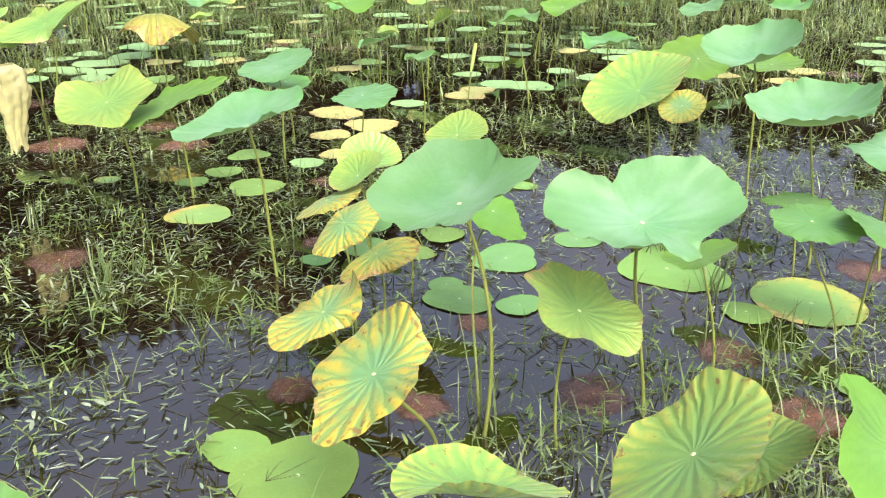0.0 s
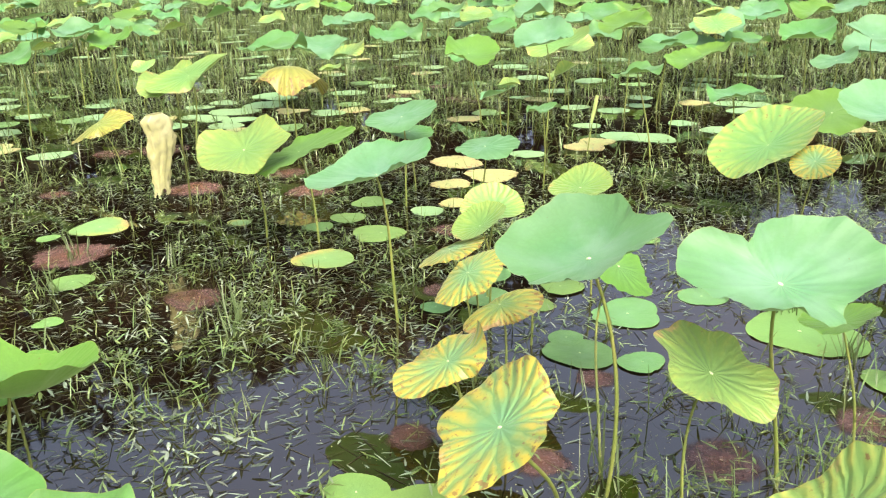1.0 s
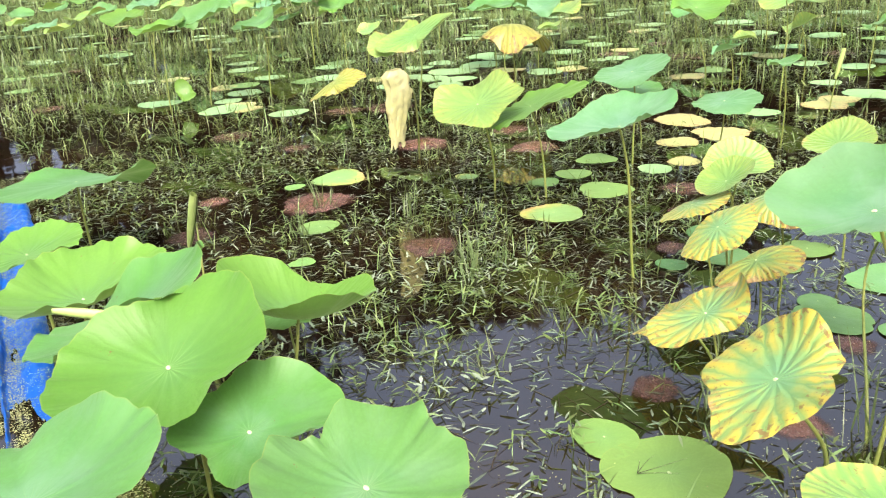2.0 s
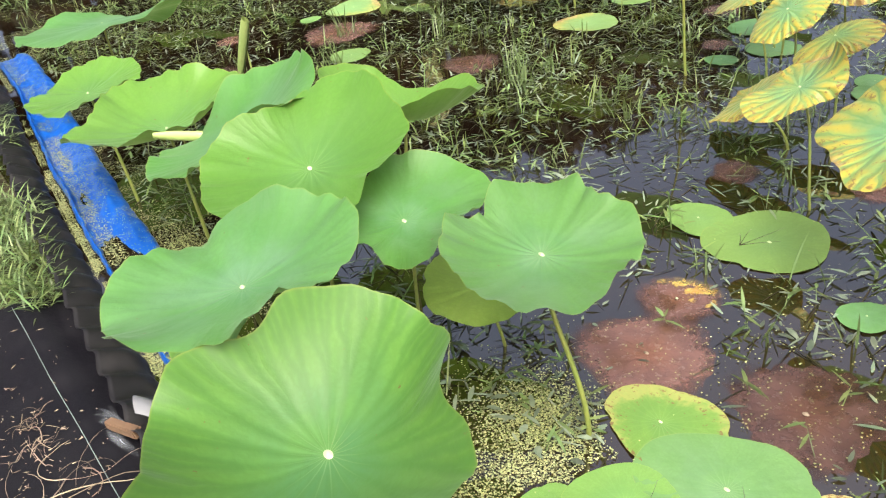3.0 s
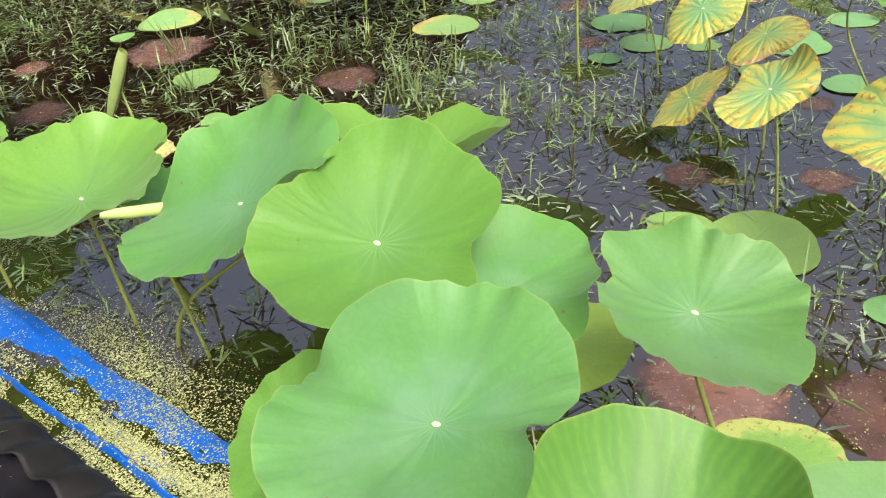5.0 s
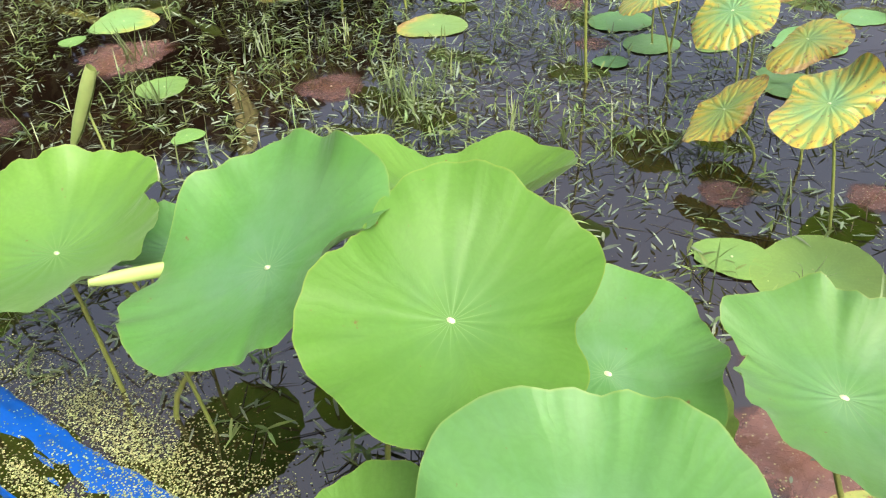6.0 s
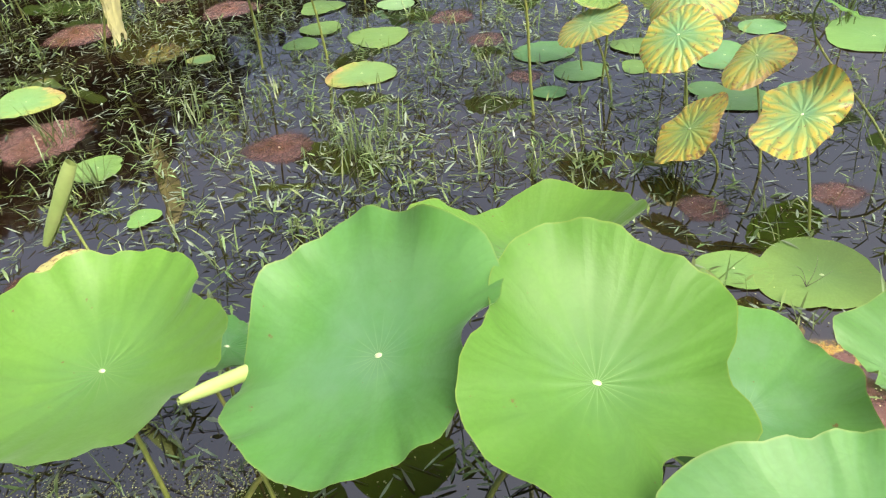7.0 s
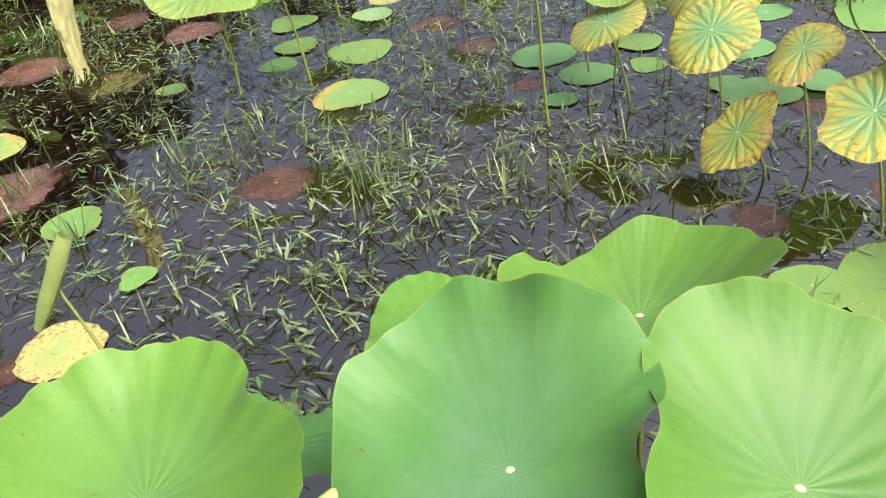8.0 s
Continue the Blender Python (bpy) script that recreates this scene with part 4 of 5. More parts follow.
lotus_leaf((-1.21, 3.997, 0.725), (-0.157, -0.243), 0.235, 0.37, (-0.044, 0.093, -0.037, -0.031, -0.016, 0.015, 0.005, -0.017, -0.007, -0.009), (0.041, 0.004, -0.034, -0.004, -0.023, 0.005), (-1.153, 4.013), "waxy")
lotus_leaf((-1.368, 4.921, 0.55), (0.011, -0.143), 0.174, 0.117, (-0, -0.007, -0.004, -0.002, -0.001, 0.002, 0.001, 0.001, 0, -0.001), (0.023, 0.005, 0.002, -0.005, -0.003, -0.001), (-1.369, 4.898), "bright")
lotus_leaf((-0.797, 1.035, 0.35), (-0.204, 0.434), 0.169, 0.159, (-0.001, 0.03, 0.072, -0.009, -0.002, 0.002, -0.011, -0.002, 0.003, -0.002), (0.012, -0.147, -0.033, 0.032, -0.012, 0.025), (-0.739, 1.013), "olive")
lotus_leaf((-0.148, 1.399, 0.5), (0.55, 0.047), 0.192, 0.081, (0.217, -0.034, -0.108, -0.058, 0.018, 0.048, -0.004, -0.023, 0.003, 0.009), (0.107, 0.057, -0.009, -0.016, -0.009, -0.001), (-0.264, 1.39), "bright")
lotus_leaf((-0.5, 3.507, 0.5), (-0.035, -0.196), 0.199, 0.114, (0.124, -0.015, -0.028, 0.015, -0.027, -0.013, 0.023, 0.008, -0.005, 0.002), (-0.034, 0.129, 0.012, -0.049, 0.008, -0), (-0.456, 3.506), "waxy")
lotus_leaf((-0.392, 2.856, 0.4), (0.265, 0.078), 0.15, 0.033, (0.024, -0.013, 0.007, -0.014, -0.011, 0.004, 0.001, 0.004, 0.004, -0.002), (0.079, 0.088, 0.014, -0.008, -0.011, -0.019), (-0.433, 2.886), "mid")
lotus_leaf((-3.745, 2.213, 0.53), (0.187, -0.48), 0.229, 0.106, (-0.036, 0.038, 0.03, 0.058, -0.004, -0.042, -0.028, 0.014, -0.055, -0.044, 0.004, -0.02, -0.014, -0.017, -0.003, -0.004), (-0.005, 0.038, -0.026, -0.031, 0.015, 0.068, -0.016, -0.001), (-3.819, 2.345), "pale")
lotus_leaf((-3.614, 2.457, 0.495), (-0.207, -0.292), 0.267, 0.036, (0.075, 0.086, -0.016, 0.035, -0.017, 0.023, -0.008, -0.001, 0.002, -0.012, 0.002, -0.002, 0.003, 0.002, -0.003, -0), (0.028, -0.014, 0.02, -0.038, -0.016, -0.001, 0.007, -0.006), (-3.547, 2.498), "bright")
lotus_leaf((-2.494, 2.001, 0.635), (-0.22, -0.194), 0.233, 0.207, (-0.223, 0.065, -0.048, 0.027, -0.012, -0.029, -0.039, -0.042, 0, -0.012, 0.004, -0, -0.013, 0.008, -0.003, -0.016), (0.015, -0.058, 0.017, -0.005, 0.007, 0.004, 0.036, 0.007), (-2.452, 2.052), "waxy")
lotus_leaf((-3.708, 3.295, 0.55), (-0.037, -0.281), 0.221, 0.073, (0.018, 0.001, -0.009, -0.008, -0.007, -0.007, -0.006, 0.001, -0.002, 0.002), (-0.015, 0.07, 0.019, 0.007, 0.012, 0.001), (-3.686, 3.291), "waxy")
lotus_leaf((-3.905, 3.545, 0.4), (0.198, -0.003), 0.158, 0.064, (0.018, -0.016, 0.006, -0.007, -0.002, -0.004, -0.002, -0.001, -0.001, 0), (-0.005, 0.051, 0.003, 0.009, 0.005, 0.003), (-3.91, 3.582), "mid")
lotus_leaf((-2.95, 3.18, 0.49), (0.012, -0.154), 0.174, 0.004, (0.071, 0.012, 0.003, -0.014, 0, 0, -0.007, -0.003, 0.001, 0.003), (-0.048, 0.041, 0.012, 0.024, 0.003, -0.009), (-2.997, 3.181), "waxy")
lotus_leaf((-0.802, 2.25, 0.42), (-0.288, -0.057), 0.111, 0.137, (-0.037, 0.029, -0.017, 0.012, -0.012, 0.015, 0.005, 0.014, 0.009, 0.001), (0.063, 0.013, 0.017, -0.018, -0.006, -0.018), (-0.72, 2.245), "bright")

# ---- raised leaves further out ----
raised_leaf(-5.185, 6.910, 0.62, 0.320, "pale")
raised_leaf(-3.376, 5.396, 0.62, 0.198, "mid")
raised_leaf(-6.524, 10.274, 0.62, 0.320, "bright")
raised_leaf(-4.279, 7.436, 0.62, 0.265, "waxy")
raised_leaf(-4.642, 9.319, 0.62, 0.320, "waxy")
raised_leaf(-3.527, 8.957, 0.62, 0.298, "mid")
raised_leaf(-5.530, 12.508, 0.62, 0.320, "mid")
raised_leaf(-4.981, 13.031, 0.62, 0.320, "bright")
raised_leaf(-3.468, 6.311, 0.62, 0.169, "bright")
raised_leaf(-5.805, 11.522, 0.62, 0.320, "olive")
raised_leaf(-2.981, 9.333, 0.62, 0.304, "waxy")
raised_leaf(-5.521, 8.129, 0.62, 0.243, "mid")
raised_leaf(-5.314, 5.690, 0.62, 0.267, "bright")
raised_leaf(-8.752, 9.676, 0.62, 0.250, "pale")
raised_leaf(-4.952, 14.367, 0.62, 0.320, "waxy")
raised_leaf(-7.381, 4.975, 0.62, 0.320, "mid")
raised_leaf(-6.995, 5.313, 0.62, 0.270, "waxy")
raised_leaf(-11.563, 4.881, 0.62, 0.320, "mid")
raised_leaf(-9.676, 4.356, 0.62, 0.260, "bright")
raised_leaf(-17.573, 4.567, 0.9, 0.41, "mid")
raised_leaf(-13.947, 3.134, 0.886, 0.251, "olive")
raised_leaf(-12.437, 3.982, 0.9, 0.262, "mid")
raised_leaf(-11.721, 4.342, 0.853, 0.251, "waxy")
raised_leaf(-10.111, 2.784, 0.9, 0.315, "mid")
raised_leaf(-10.885, 2.403, 0.811, 0.251, "waxy")
raised_leaf(-8.072, 2.201, 0.805, 0.251, "mid")
raised_leaf(-8.182, 1.79, 0.726, 0.251, "bright")
raised_leaf(-7.92, 2.663, 0.706, 0.251, "mid")
raised_leaf(-9.266, 3.784, 0.791, 0.251, "waxy")
raised_leaf(-11.672, 4.532, 0.385, 0.22, "mid")
raised_leaf(-9.136, 4.079, 0.68, 0.251, "bright")
raised_leaf(-13.119, 4.399, 0.49, 0.209, "pale")
raised_leaf(-14.804, 7.448, 0.427, 0.25, "waxy")
raised_leaf(-9.54, 5.648, 0.847, 0.251, "mid")
raised_leaf(-14.571, 8.016, 0.754, 0.251, "waxy")
raised_leaf(-6.833, 4.719, 0.694, 0.251, "mid")
raised_leaf(-7.901, 6.062, 0.534, 0.252, "waxy")
raised_leaf(-6.334, 3.272, 0.543, 0.251, "pale")
raised_leaf(-6.642, 5.115, 0.451, 0.106, "pale")
raised_leaf(-13.461, 9.718, 0.772, 0.251, "mid")
raised_leaf(-10.676, 9.384, 0.809, 0.251, "waxy")
raised_leaf(-8.623, 8.94, 0.77, 0.251, "mid")
raised_leaf(-9.502, 10.55, 0.621, 0.251, "olive")
raised_leaf(-7.2, 8.356, 0.579, 0.251, "mid")
raised_leaf(-8.993, 9.714, 0.513, 0.167, "waxy")
raised_leaf(-6.62, 7.173, 0.432, 0.248, "mid")
raised_leaf(-4.349, 5.56, 0.797, 0.251, "waxy")
raised_leaf(-5.269, 7.285, 0.544, 0.251, "olive")
raised_leaf(-6.176, 7.751, 0.867, 0.251, "waxy")
raised_leaf(-4.093, 4.761, 0.546, 0.09, "pale")
raised_leaf(-4.06, 4.595, 0.494, 0.125, "waxy")
raised_leaf(-3.249, 4.073, 0.533, 0.112, "mid")
raised_leaf(-4.437, 6.933, 0.836, 0.251, "bright")
raised_leaf(-6.158, 9.117, 0.788, 0.251, "mid")
raised_leaf(-4.108, 7.119, 0.633, 0.251, "mid")
raised_leaf(-4.532, 8.768, 0.508, 0.252, "mid")
raised_leaf(-4.454, 8.81, 0.711, 0.251, "olive")
raised_leaf(-4.144, 8.951, 0.537, 0.252, "mid")
raised_leaf(-4.301, 8.437, 0.46, 0.193, "bright")
raised_leaf(-2.869, 5.942, 0.426, 0.204, "mid")
raised_leaf(-4.518, 9.998, 0.756, 0.251, "waxy")
raised_leaf(-4.555, 6.103, 0.458, 0.155, "pale")
raised_leaf(-2.755, 7.701, 0.526, 0.187, "waxy")
raised_leaf(-2.223, 8.545, 0.48, 0.225, "mid")
raised_leaf(-14.638, 1.668, 0.428, 0.258, "waxy")
raised_leaf(-11.819, 2.611, 0.427, 0.212, "mid")
raised_leaf(-12.072, 3.286, 0.565, 0.251, "waxy")
raised_leaf(-11.471, 3.858, 0.415, 0.182, "mid")
raised_leaf(-8.655, 4.187, 0.414, 0.145, "olive")


# ---- other dying and rolled leaves ----
lotus_leaf((-1.68, 1.78, 0.38), (-0.1, -0.4), 0.105, -0.22, (0.02, 0.05, -0.12, 0.30, 0.05, 0.03), (-0.10, 0.16, 0.05, 0.04), (-1.62, 1.74), "brown", label="folded yellow lotus leaf with two drooping brown-spotted lobes", power=2.2)
lotus_leaf((-1.923, 2.204, 0.440), (-0.15, -0.25), 0.14, -0.42, (0.02, 0.05, 0.1, 0.02, 0.06, 0), (0.10, 0.08, 0.06, 0.05), (-1.903, 2.234), "yellow", label="drooping yellow lotus leaf with brown edges beneath a waxy leaf", power=2.3)
lotus_leaf((-5.69, 3.94, 0.66), (-0.05, 0.1), 0.29, -0.55, (0.02, 0.05, 0.1, 0.02, 0.05, 0.03), (0.16, 0.08, 0.14, 0.10, 0.10, 0.07), (-5.69, 3.95), "ochre", label="drooping olive brown lotus leaf hanging like an umbrella", power=2.4)
lotus_leaf((-6.128, 3.296, 0.62), (0.02, -0.55), 0.27, 0.08, (0.02, 0.05, -0.05, 0.30, 0.05, 0.03, -0.02, 0.03), (0.06, 0.10, 0.05, 0.04, 0.04, 0.03), (-6.13, 3.28), "pale")
lotus_leaf((-6.047, 2.484, 0.36), (0.0, -0.62), 0.18, -0.15, (0.03, 0.04, -0.06, 0.36, 0.03, 0.05, -0.03, 0.04), (-0.12, 0.05, 0.06, 0.04, 0.03, 0.05), (-6.0, 2.6), "ochre", label="folded ochre yellow lotus leaf drooping over the weeds")
lotus_leaf((-7.997, 1.892, 0.15), (0.9, -0.5), 0.10, 0.2, (0.0, 0.0, 0.3, 0.1, 0, 0), (0.3, 0.1, 0, 0), (-7.98, 1.9), "bright")


def rolled_leaf(a, b, thick, base, label):
    """A young leaf still rolled into a spindle from both sides, on its stalk."""
    a, b = Vector(a), Vector(b)
    root = new("rolled_leaf")
    root.location = (base[0], base[1], 0)
    o = Vector(root.location)
    tagged(root, label, "lotus leaf", "rolled young leaves")
    axis = (b - a).normalized()
    side = axis.cross(Vector((0.3, -1, 0.2))).normalized()
    other = axis.cross(side)
    verts, faces, uv = [], [], []
    rows, turns = 20, 44
    for i in range(rows + 1):
        t = i / rows
        w = thick * (0.25 + 0.75 * math.sin(math.pi * (0.06 + 0.72 * t)) ** 0.8)
        for k in range(turns + 1):
            f = k / turns
            ang = f * 4.6 * math.pi + 1.1 * t
            rad = 0.5 * w * (1 - 0.6 * f) * (1 + 0.05 * math.sin(9 * t))
            p = a.lerp(b, t) + axis * (0.012 * math.sin(2 * math.pi * f) * t) + rad * (math.cos(ang) * side + 0.75 * math.sin(ang) * other)
            verts.append(p - o)
            uv.append((t - 0.5, 0.8 * (f - 0.5)))
    for i in range(rows):
        for k in range(turns):
            q = i * (turns + 1) + k
            faces.append((q, q + 1, q + turns + 2, q + turns + 1))
    part("scroll", mesh_of("scroll", verts, faces, ROLLED, uv), root, "rolled young leaf blade")
    mid = a.lerp(b, 0.45) + other * thick * 0.5
    pts = [Vector((base[0], base[1], -0.05)).lerp(mid, t) + Vector((0, 0, 0.10 * math.sin(math.pi * t) * (mid.z))) for t in [i / 10 for i in range(11)]]
    vs, fs = tube(pts, [0.005 - 0.0015 * i / 10 for i in range(11)])
    part("stalk", mesh_of("stalk", [q - o for q in vs], fs, STALK), root)


rolled_leaf((-3.412, 0.531, 0.268), (-3.233, 0.537, 0.520), 0.046, (-3.18, 0.50), "young pale green lotus leaf rolled into a standing spindle")
rolled_leaf((-2.53, -0.08, 0.49), (-2.47, 0.06, 0.45), 0.036, (-2.50, 0.06), "young pale yellow-green rolled leaf below the large leaves")
rolled_leaf((-3.60, 5.15, 0.25), (-3.57, 5.17, 0.45), 0.035, (-3.62, 5.13), "young green rolled lotus leaf among floating pads")


def dead_leaf():
    """A dried leaf that hangs folded from its hooked stalk."""
    root = new("dead_leaf")
    root.location = (-4.81, 2.46, 0)
    o = Vector(root.location)
    tagged(root, "dried beige lotus leaf hanging folded from its stalk", "lotus leaf")
    top = Vector((-4.28, 2.03, 0.69))
    across = Vector((-0.2, 0.98, 0)).normalized()
    toward = Vector((0.98, 0.2, 0)).normalized()
    rows, cols = 40, 48
    verts, faces, uv = [], [], []
    for i in range(rows + 1):
        t = i / rows
        w = 0.084 * min(1, 0.5 + 6.0 * t) * (1 - 0.42 * min(1, max(0, (t - 0.35) / 0.5)))
        pleat = 0.07 + 0.06 * min(1, max(0, (t - 0.38) / 0.3))
        for k in range(cols):
            a = 2 * math.pi * k / cols
            fold = 1 + pleat * math.sin(9 * a + 1.2 * t) + 0.5 * pleat * math.sin(17 * a - 3 * t) + 0.36 * noise.noise((1.6 * math.cos(a), 1.6 * math.sin(a), 5 * t)) + 0.17 * noise.noise((3 * math.cos(a) + t, 3 * math.sin(a), 13 * t)) + 0.10 * abs(math.sin(26 * t + 2 * math.cos(a) + 3 * noise.noise((math.cos(a), math.sin(a), 3 * t))))
            p = top + Vector((0, 0, -0.43 * t + 0.022 * math.sin(5 * a) * t)) + across * (w * fold * math.cos(a) + 0.018 * math.sin(5 * t)) + toward * (0.22 * w * fold * math.sin(a))
            verts.append(p - o)
            uv.append((math.cos(a) * t, math.sin(a) * t))
    for i in range(rows):
        for k in range(cols):
            k2 = (k + 1) % cols
            faces.append((i * cols + k, i * cols + k2, (i + 1) * cols + k2, (i + 1) * cols + k))
    faces.append(tuple(range(cols)))
    part("blade", mesh_of("blade", verts, faces, DRY, uv), root)
    pts = []
    for i in range(19):
        t = i / 18
        p = Vector((-4.81, 2.46, -0.05)) * (1 - t) ** 2 + 2 * Vector((-4.36, 2.24, 0.78)) * t * (1 - t) + Vector((-4.27, 2.05, 0.47)) * t * t
        pts.append(p - o)
    vs, fs = tube(pts, [0.006 - 0.002 * i / 18 for i in range(19)])
    part("stalk", mesh_of("stalk", vs, fs, STALK), root)


dead_leaf()

# ---- floating leaves ----
floating_leaf(-1.457, 1.174, 0.167, "light")
floating_leaf(-1.684, 1.156, 0.097, "light")
floating_leaf(-1.202, 0.423, 0.125, "spotted")
floating_leaf(-0.994, 0.37, 0.171, "green")
floating_leaf(-1.101, 0.204, 0.118, "light")
floating_leaf(-1.196, 0.085, 0.069, "light")
floating_leaf(-0.796, 0.321, 0.098, "light")
floating_leaf(-0.915, 0.189, 0.095, "rusty")
floating_leaf(-1.099, 1.039, 0.065, "green")
floating_leaf(-0.819, 0.469, 0.055, "yellow")
floating_leaf(-1.378, 0.579, 0.188, "brown")
floating_leaf(-1.011, 0.656, 0.201, "brown")
floating_leaf(-1.468, 0.798, 0.114, "rusty")
floating_leaf(-1.782, 2.737, 0.15, "green")
floating_leaf(-1.717, 2.297, 0.13, "green")
floating_leaf(-1.5, 2.384, 0.086, "green")
floating_leaf(-2.173, 2.801, 0.099, "light")
floating_leaf(-2.127, 2.571, 0.074, "light")
floating_leaf(-1.179, 3.028, 0.223, "light")
floating_leaf(-0.611, 3.027, 0.21, "tipped")
floating_leaf(-0.788, 2.816, 0.089, "light")
floating_leaf(-0.998, 1.986, 0.135, "brown")
floating_leaf(-0.346, 2.486, 0.06, "green")
floating_leaf(-1.64, 3.113, 0.104, "green")
floating_leaf(-2.24, 3.647, 0.077, "light")
floating_leaf(-2.351, 2.494, 0.113, "green")
floating_leaf(-1.565, 2.175, 0.082, "brown")
floating_leaf(-0.743, 2.488, 0.122, "brown")
floating_leaf(-0.428, 2.239, 0.129, "brown")
floating_leaf(-1.394, 1.629, 0.096, "brown")
floating_leaf(-1.785, 1.469, 0.091, "brown")
floating_leaf(-0.51, 3.482, 0.131, "brown")
floating_leaf(-2.563, 2.705, 0.133, "green")
floating_leaf(-2.441, 2.262, 0.066, "green")
floating_leaf(-1.833, 2.372, 0.072, "green")
floating_leaf(-2.579, 2.421, 0.087, "brown")
floating_leaf(-3.347, 1.624, 0.155, "brown")
floating_leaf(-2.871, 2.833, 0.111, "brown")
floating_leaf(-3.137, 3.132, 0.136, "brown")
floating_leaf(-3.922, 3.216, 0.122, "light")
floating_leaf(-3.769, 2.894, 0.105, "light")
floating_leaf(-3.773, 2.666, 0.089, "light")
floating_leaf(-3.407, 2.823, 0.149, "light")
floating_leaf(-3.309, 2.347, 0.152, "tipped")
floating_leaf(-4.186, 2.416, 0.068, "tipped")
floating_leaf(-3.97, 1.342, 0.106, "light")
floating_leaf(-3.569, 1.061, 0.058, "light")
floating_leaf(-4.755, 1.84, 0.17, "tipped")
floating_leaf(-4.782, 1.548, 0.063, "light")
floating_leaf(-4.402, 1.521, 0.244, "brown")
floating_leaf(-4.323, 0.778, 0.146, "brown")
floating_leaf(-4.855, 1.071, 0.103, "brown")
floating_leaf(-5.109, 2.683, 0.221, "brown")
floating_leaf(-4.992, 3.345, 0.168, "brown")
floating_leaf(-4.46, 3.152, 0.192, "brown")
floating_leaf(-5.729, 1.984, 0.117, "brown")
floating_leaf(-8.542, 1.751, 0.196, "pale")
floating_leaf(-7.69, 2.153, 0.191, "pale")
floating_leaf(-6.986, 2.468, 0.163, "pale")
floating_leaf(-8.428, 2.622, 0.145, "pale")
floating_leaf(-9.121, 3.135, 0.171, "pale")
floating_leaf(-8.491, 3.565, 0.189, "pale")
floating_leaf(-13.494, 2.466, 0.251, "pale")
floating_leaf(-7.676, 6.181, 0.204, "pale")
floating_leaf(-3.504, 3.29, 0.103, "pale")
floating_leaf(-3.512, 3.538, 0.107, "yellow")
floating_leaf(-4.263, 4.353, 0.215, "yellow")
floating_leaf(-3.792, 4.209, 0.201, "yellow")
floating_leaf(-3.843, 3.857, 0.135, "yellow")
floating_leaf(-3.995, 4.885, 0.134, "pale")
floating_leaf(-6.482, 3.193, 0.249, "brown")
floating_leaf(-7.638, 4.59, 0.245, "pale")
floating_leaf(-7.745, 5.066, 0.222, "pale")
floating_leaf(-7.443, 4.226, 0.165, "pale")
floating_leaf(-7.148, 4.373, 0.173, "pale")
floating_leaf(-8.223, 5.481, 0.237, "pale")
floating_leaf(-8.226, 4.858, 0.164, "pale")
floating_leaf(-7.201, 5.01, 0.181, "yellow")
floating_leaf(-3.809, 5.945, 0.188, "pale")
floating_leaf(-3.564, 5.997, 0.205, "pale")
floating_leaf(-3.702, 6.738, 0.134, "pale")
floating_leaf(-4.526, 6.951, 0.161, "pale")
floating_leaf(-4.288, 6.138, 0.13, "pale")
floating_leaf(-4.513, 7.375, 0.132, "pale")
floating_leaf(-7.772, 6.821, 0.178, "pale")
floating_leaf(-8.593, 8.56, 0.208, "pale")
floating_leaf(-6.78, 6.164, 0.139, "pale")
floating_leaf(-3.854, 5.613, 0.152, "yellow")
floating_leaf(-6.723, 8.46, 0.223, "pale")
floating_leaf(-5.824, 7.103, 0.114, "pale")
floating_leaf(-3.313, 6.655, 0.156, "pale")
floating_leaf(-3.556, 7.687, 0.165, "pale")
floating_leaf(-7.724, 9.25, 0.249, "pale")
floating_leaf(-6.852, 5.187, 0.118, "pale")
floating_leaf(-6.941, 10.687, 0.246, "pale")
floating_leaf(-5.951, 8.656, 0.218, "pale")
floating_leaf(-5.461, 3.442, 0.089, "yellow")
floating_leaf(-3.614, 0.742, 0.127, "yellow")
floating_leaf(-3.713, 0.644, 0.068, "brown")


# ---- leaves far out on the pond, copies of a few ----
def far_spot(lo, hi):
    while True:
        far = lo + (hi - lo) * RNG.uniform() ** 0.8
        a = radians(RNG.uniform(78, 178))
        x, y = far * math.cos(a), far * math.sin(a)
        if y > 0.8 and noise.noise((x * 0.12, y * 0.12, 7)) > -0.25:
            return x, y


kinds = ("waxy", "bright", "mid", "pale", "mid", "olive", "pale", "mid")
models = [raised_leaf(*far_spot(10, 14), RNG.uniform(0.4, 0.6), RNG.uniform(0.22, 0.32), k) for k in kinds]
for i in range(175):
    x, y = far_spot(12, 26) if i < 110 else far_spot(16, 32)
    copy_thing(models[i % len(models)], pose(x, y, RNG.uniform(-0.1, 0.12), 0, 0, RNG.uniform(-25, 45)))


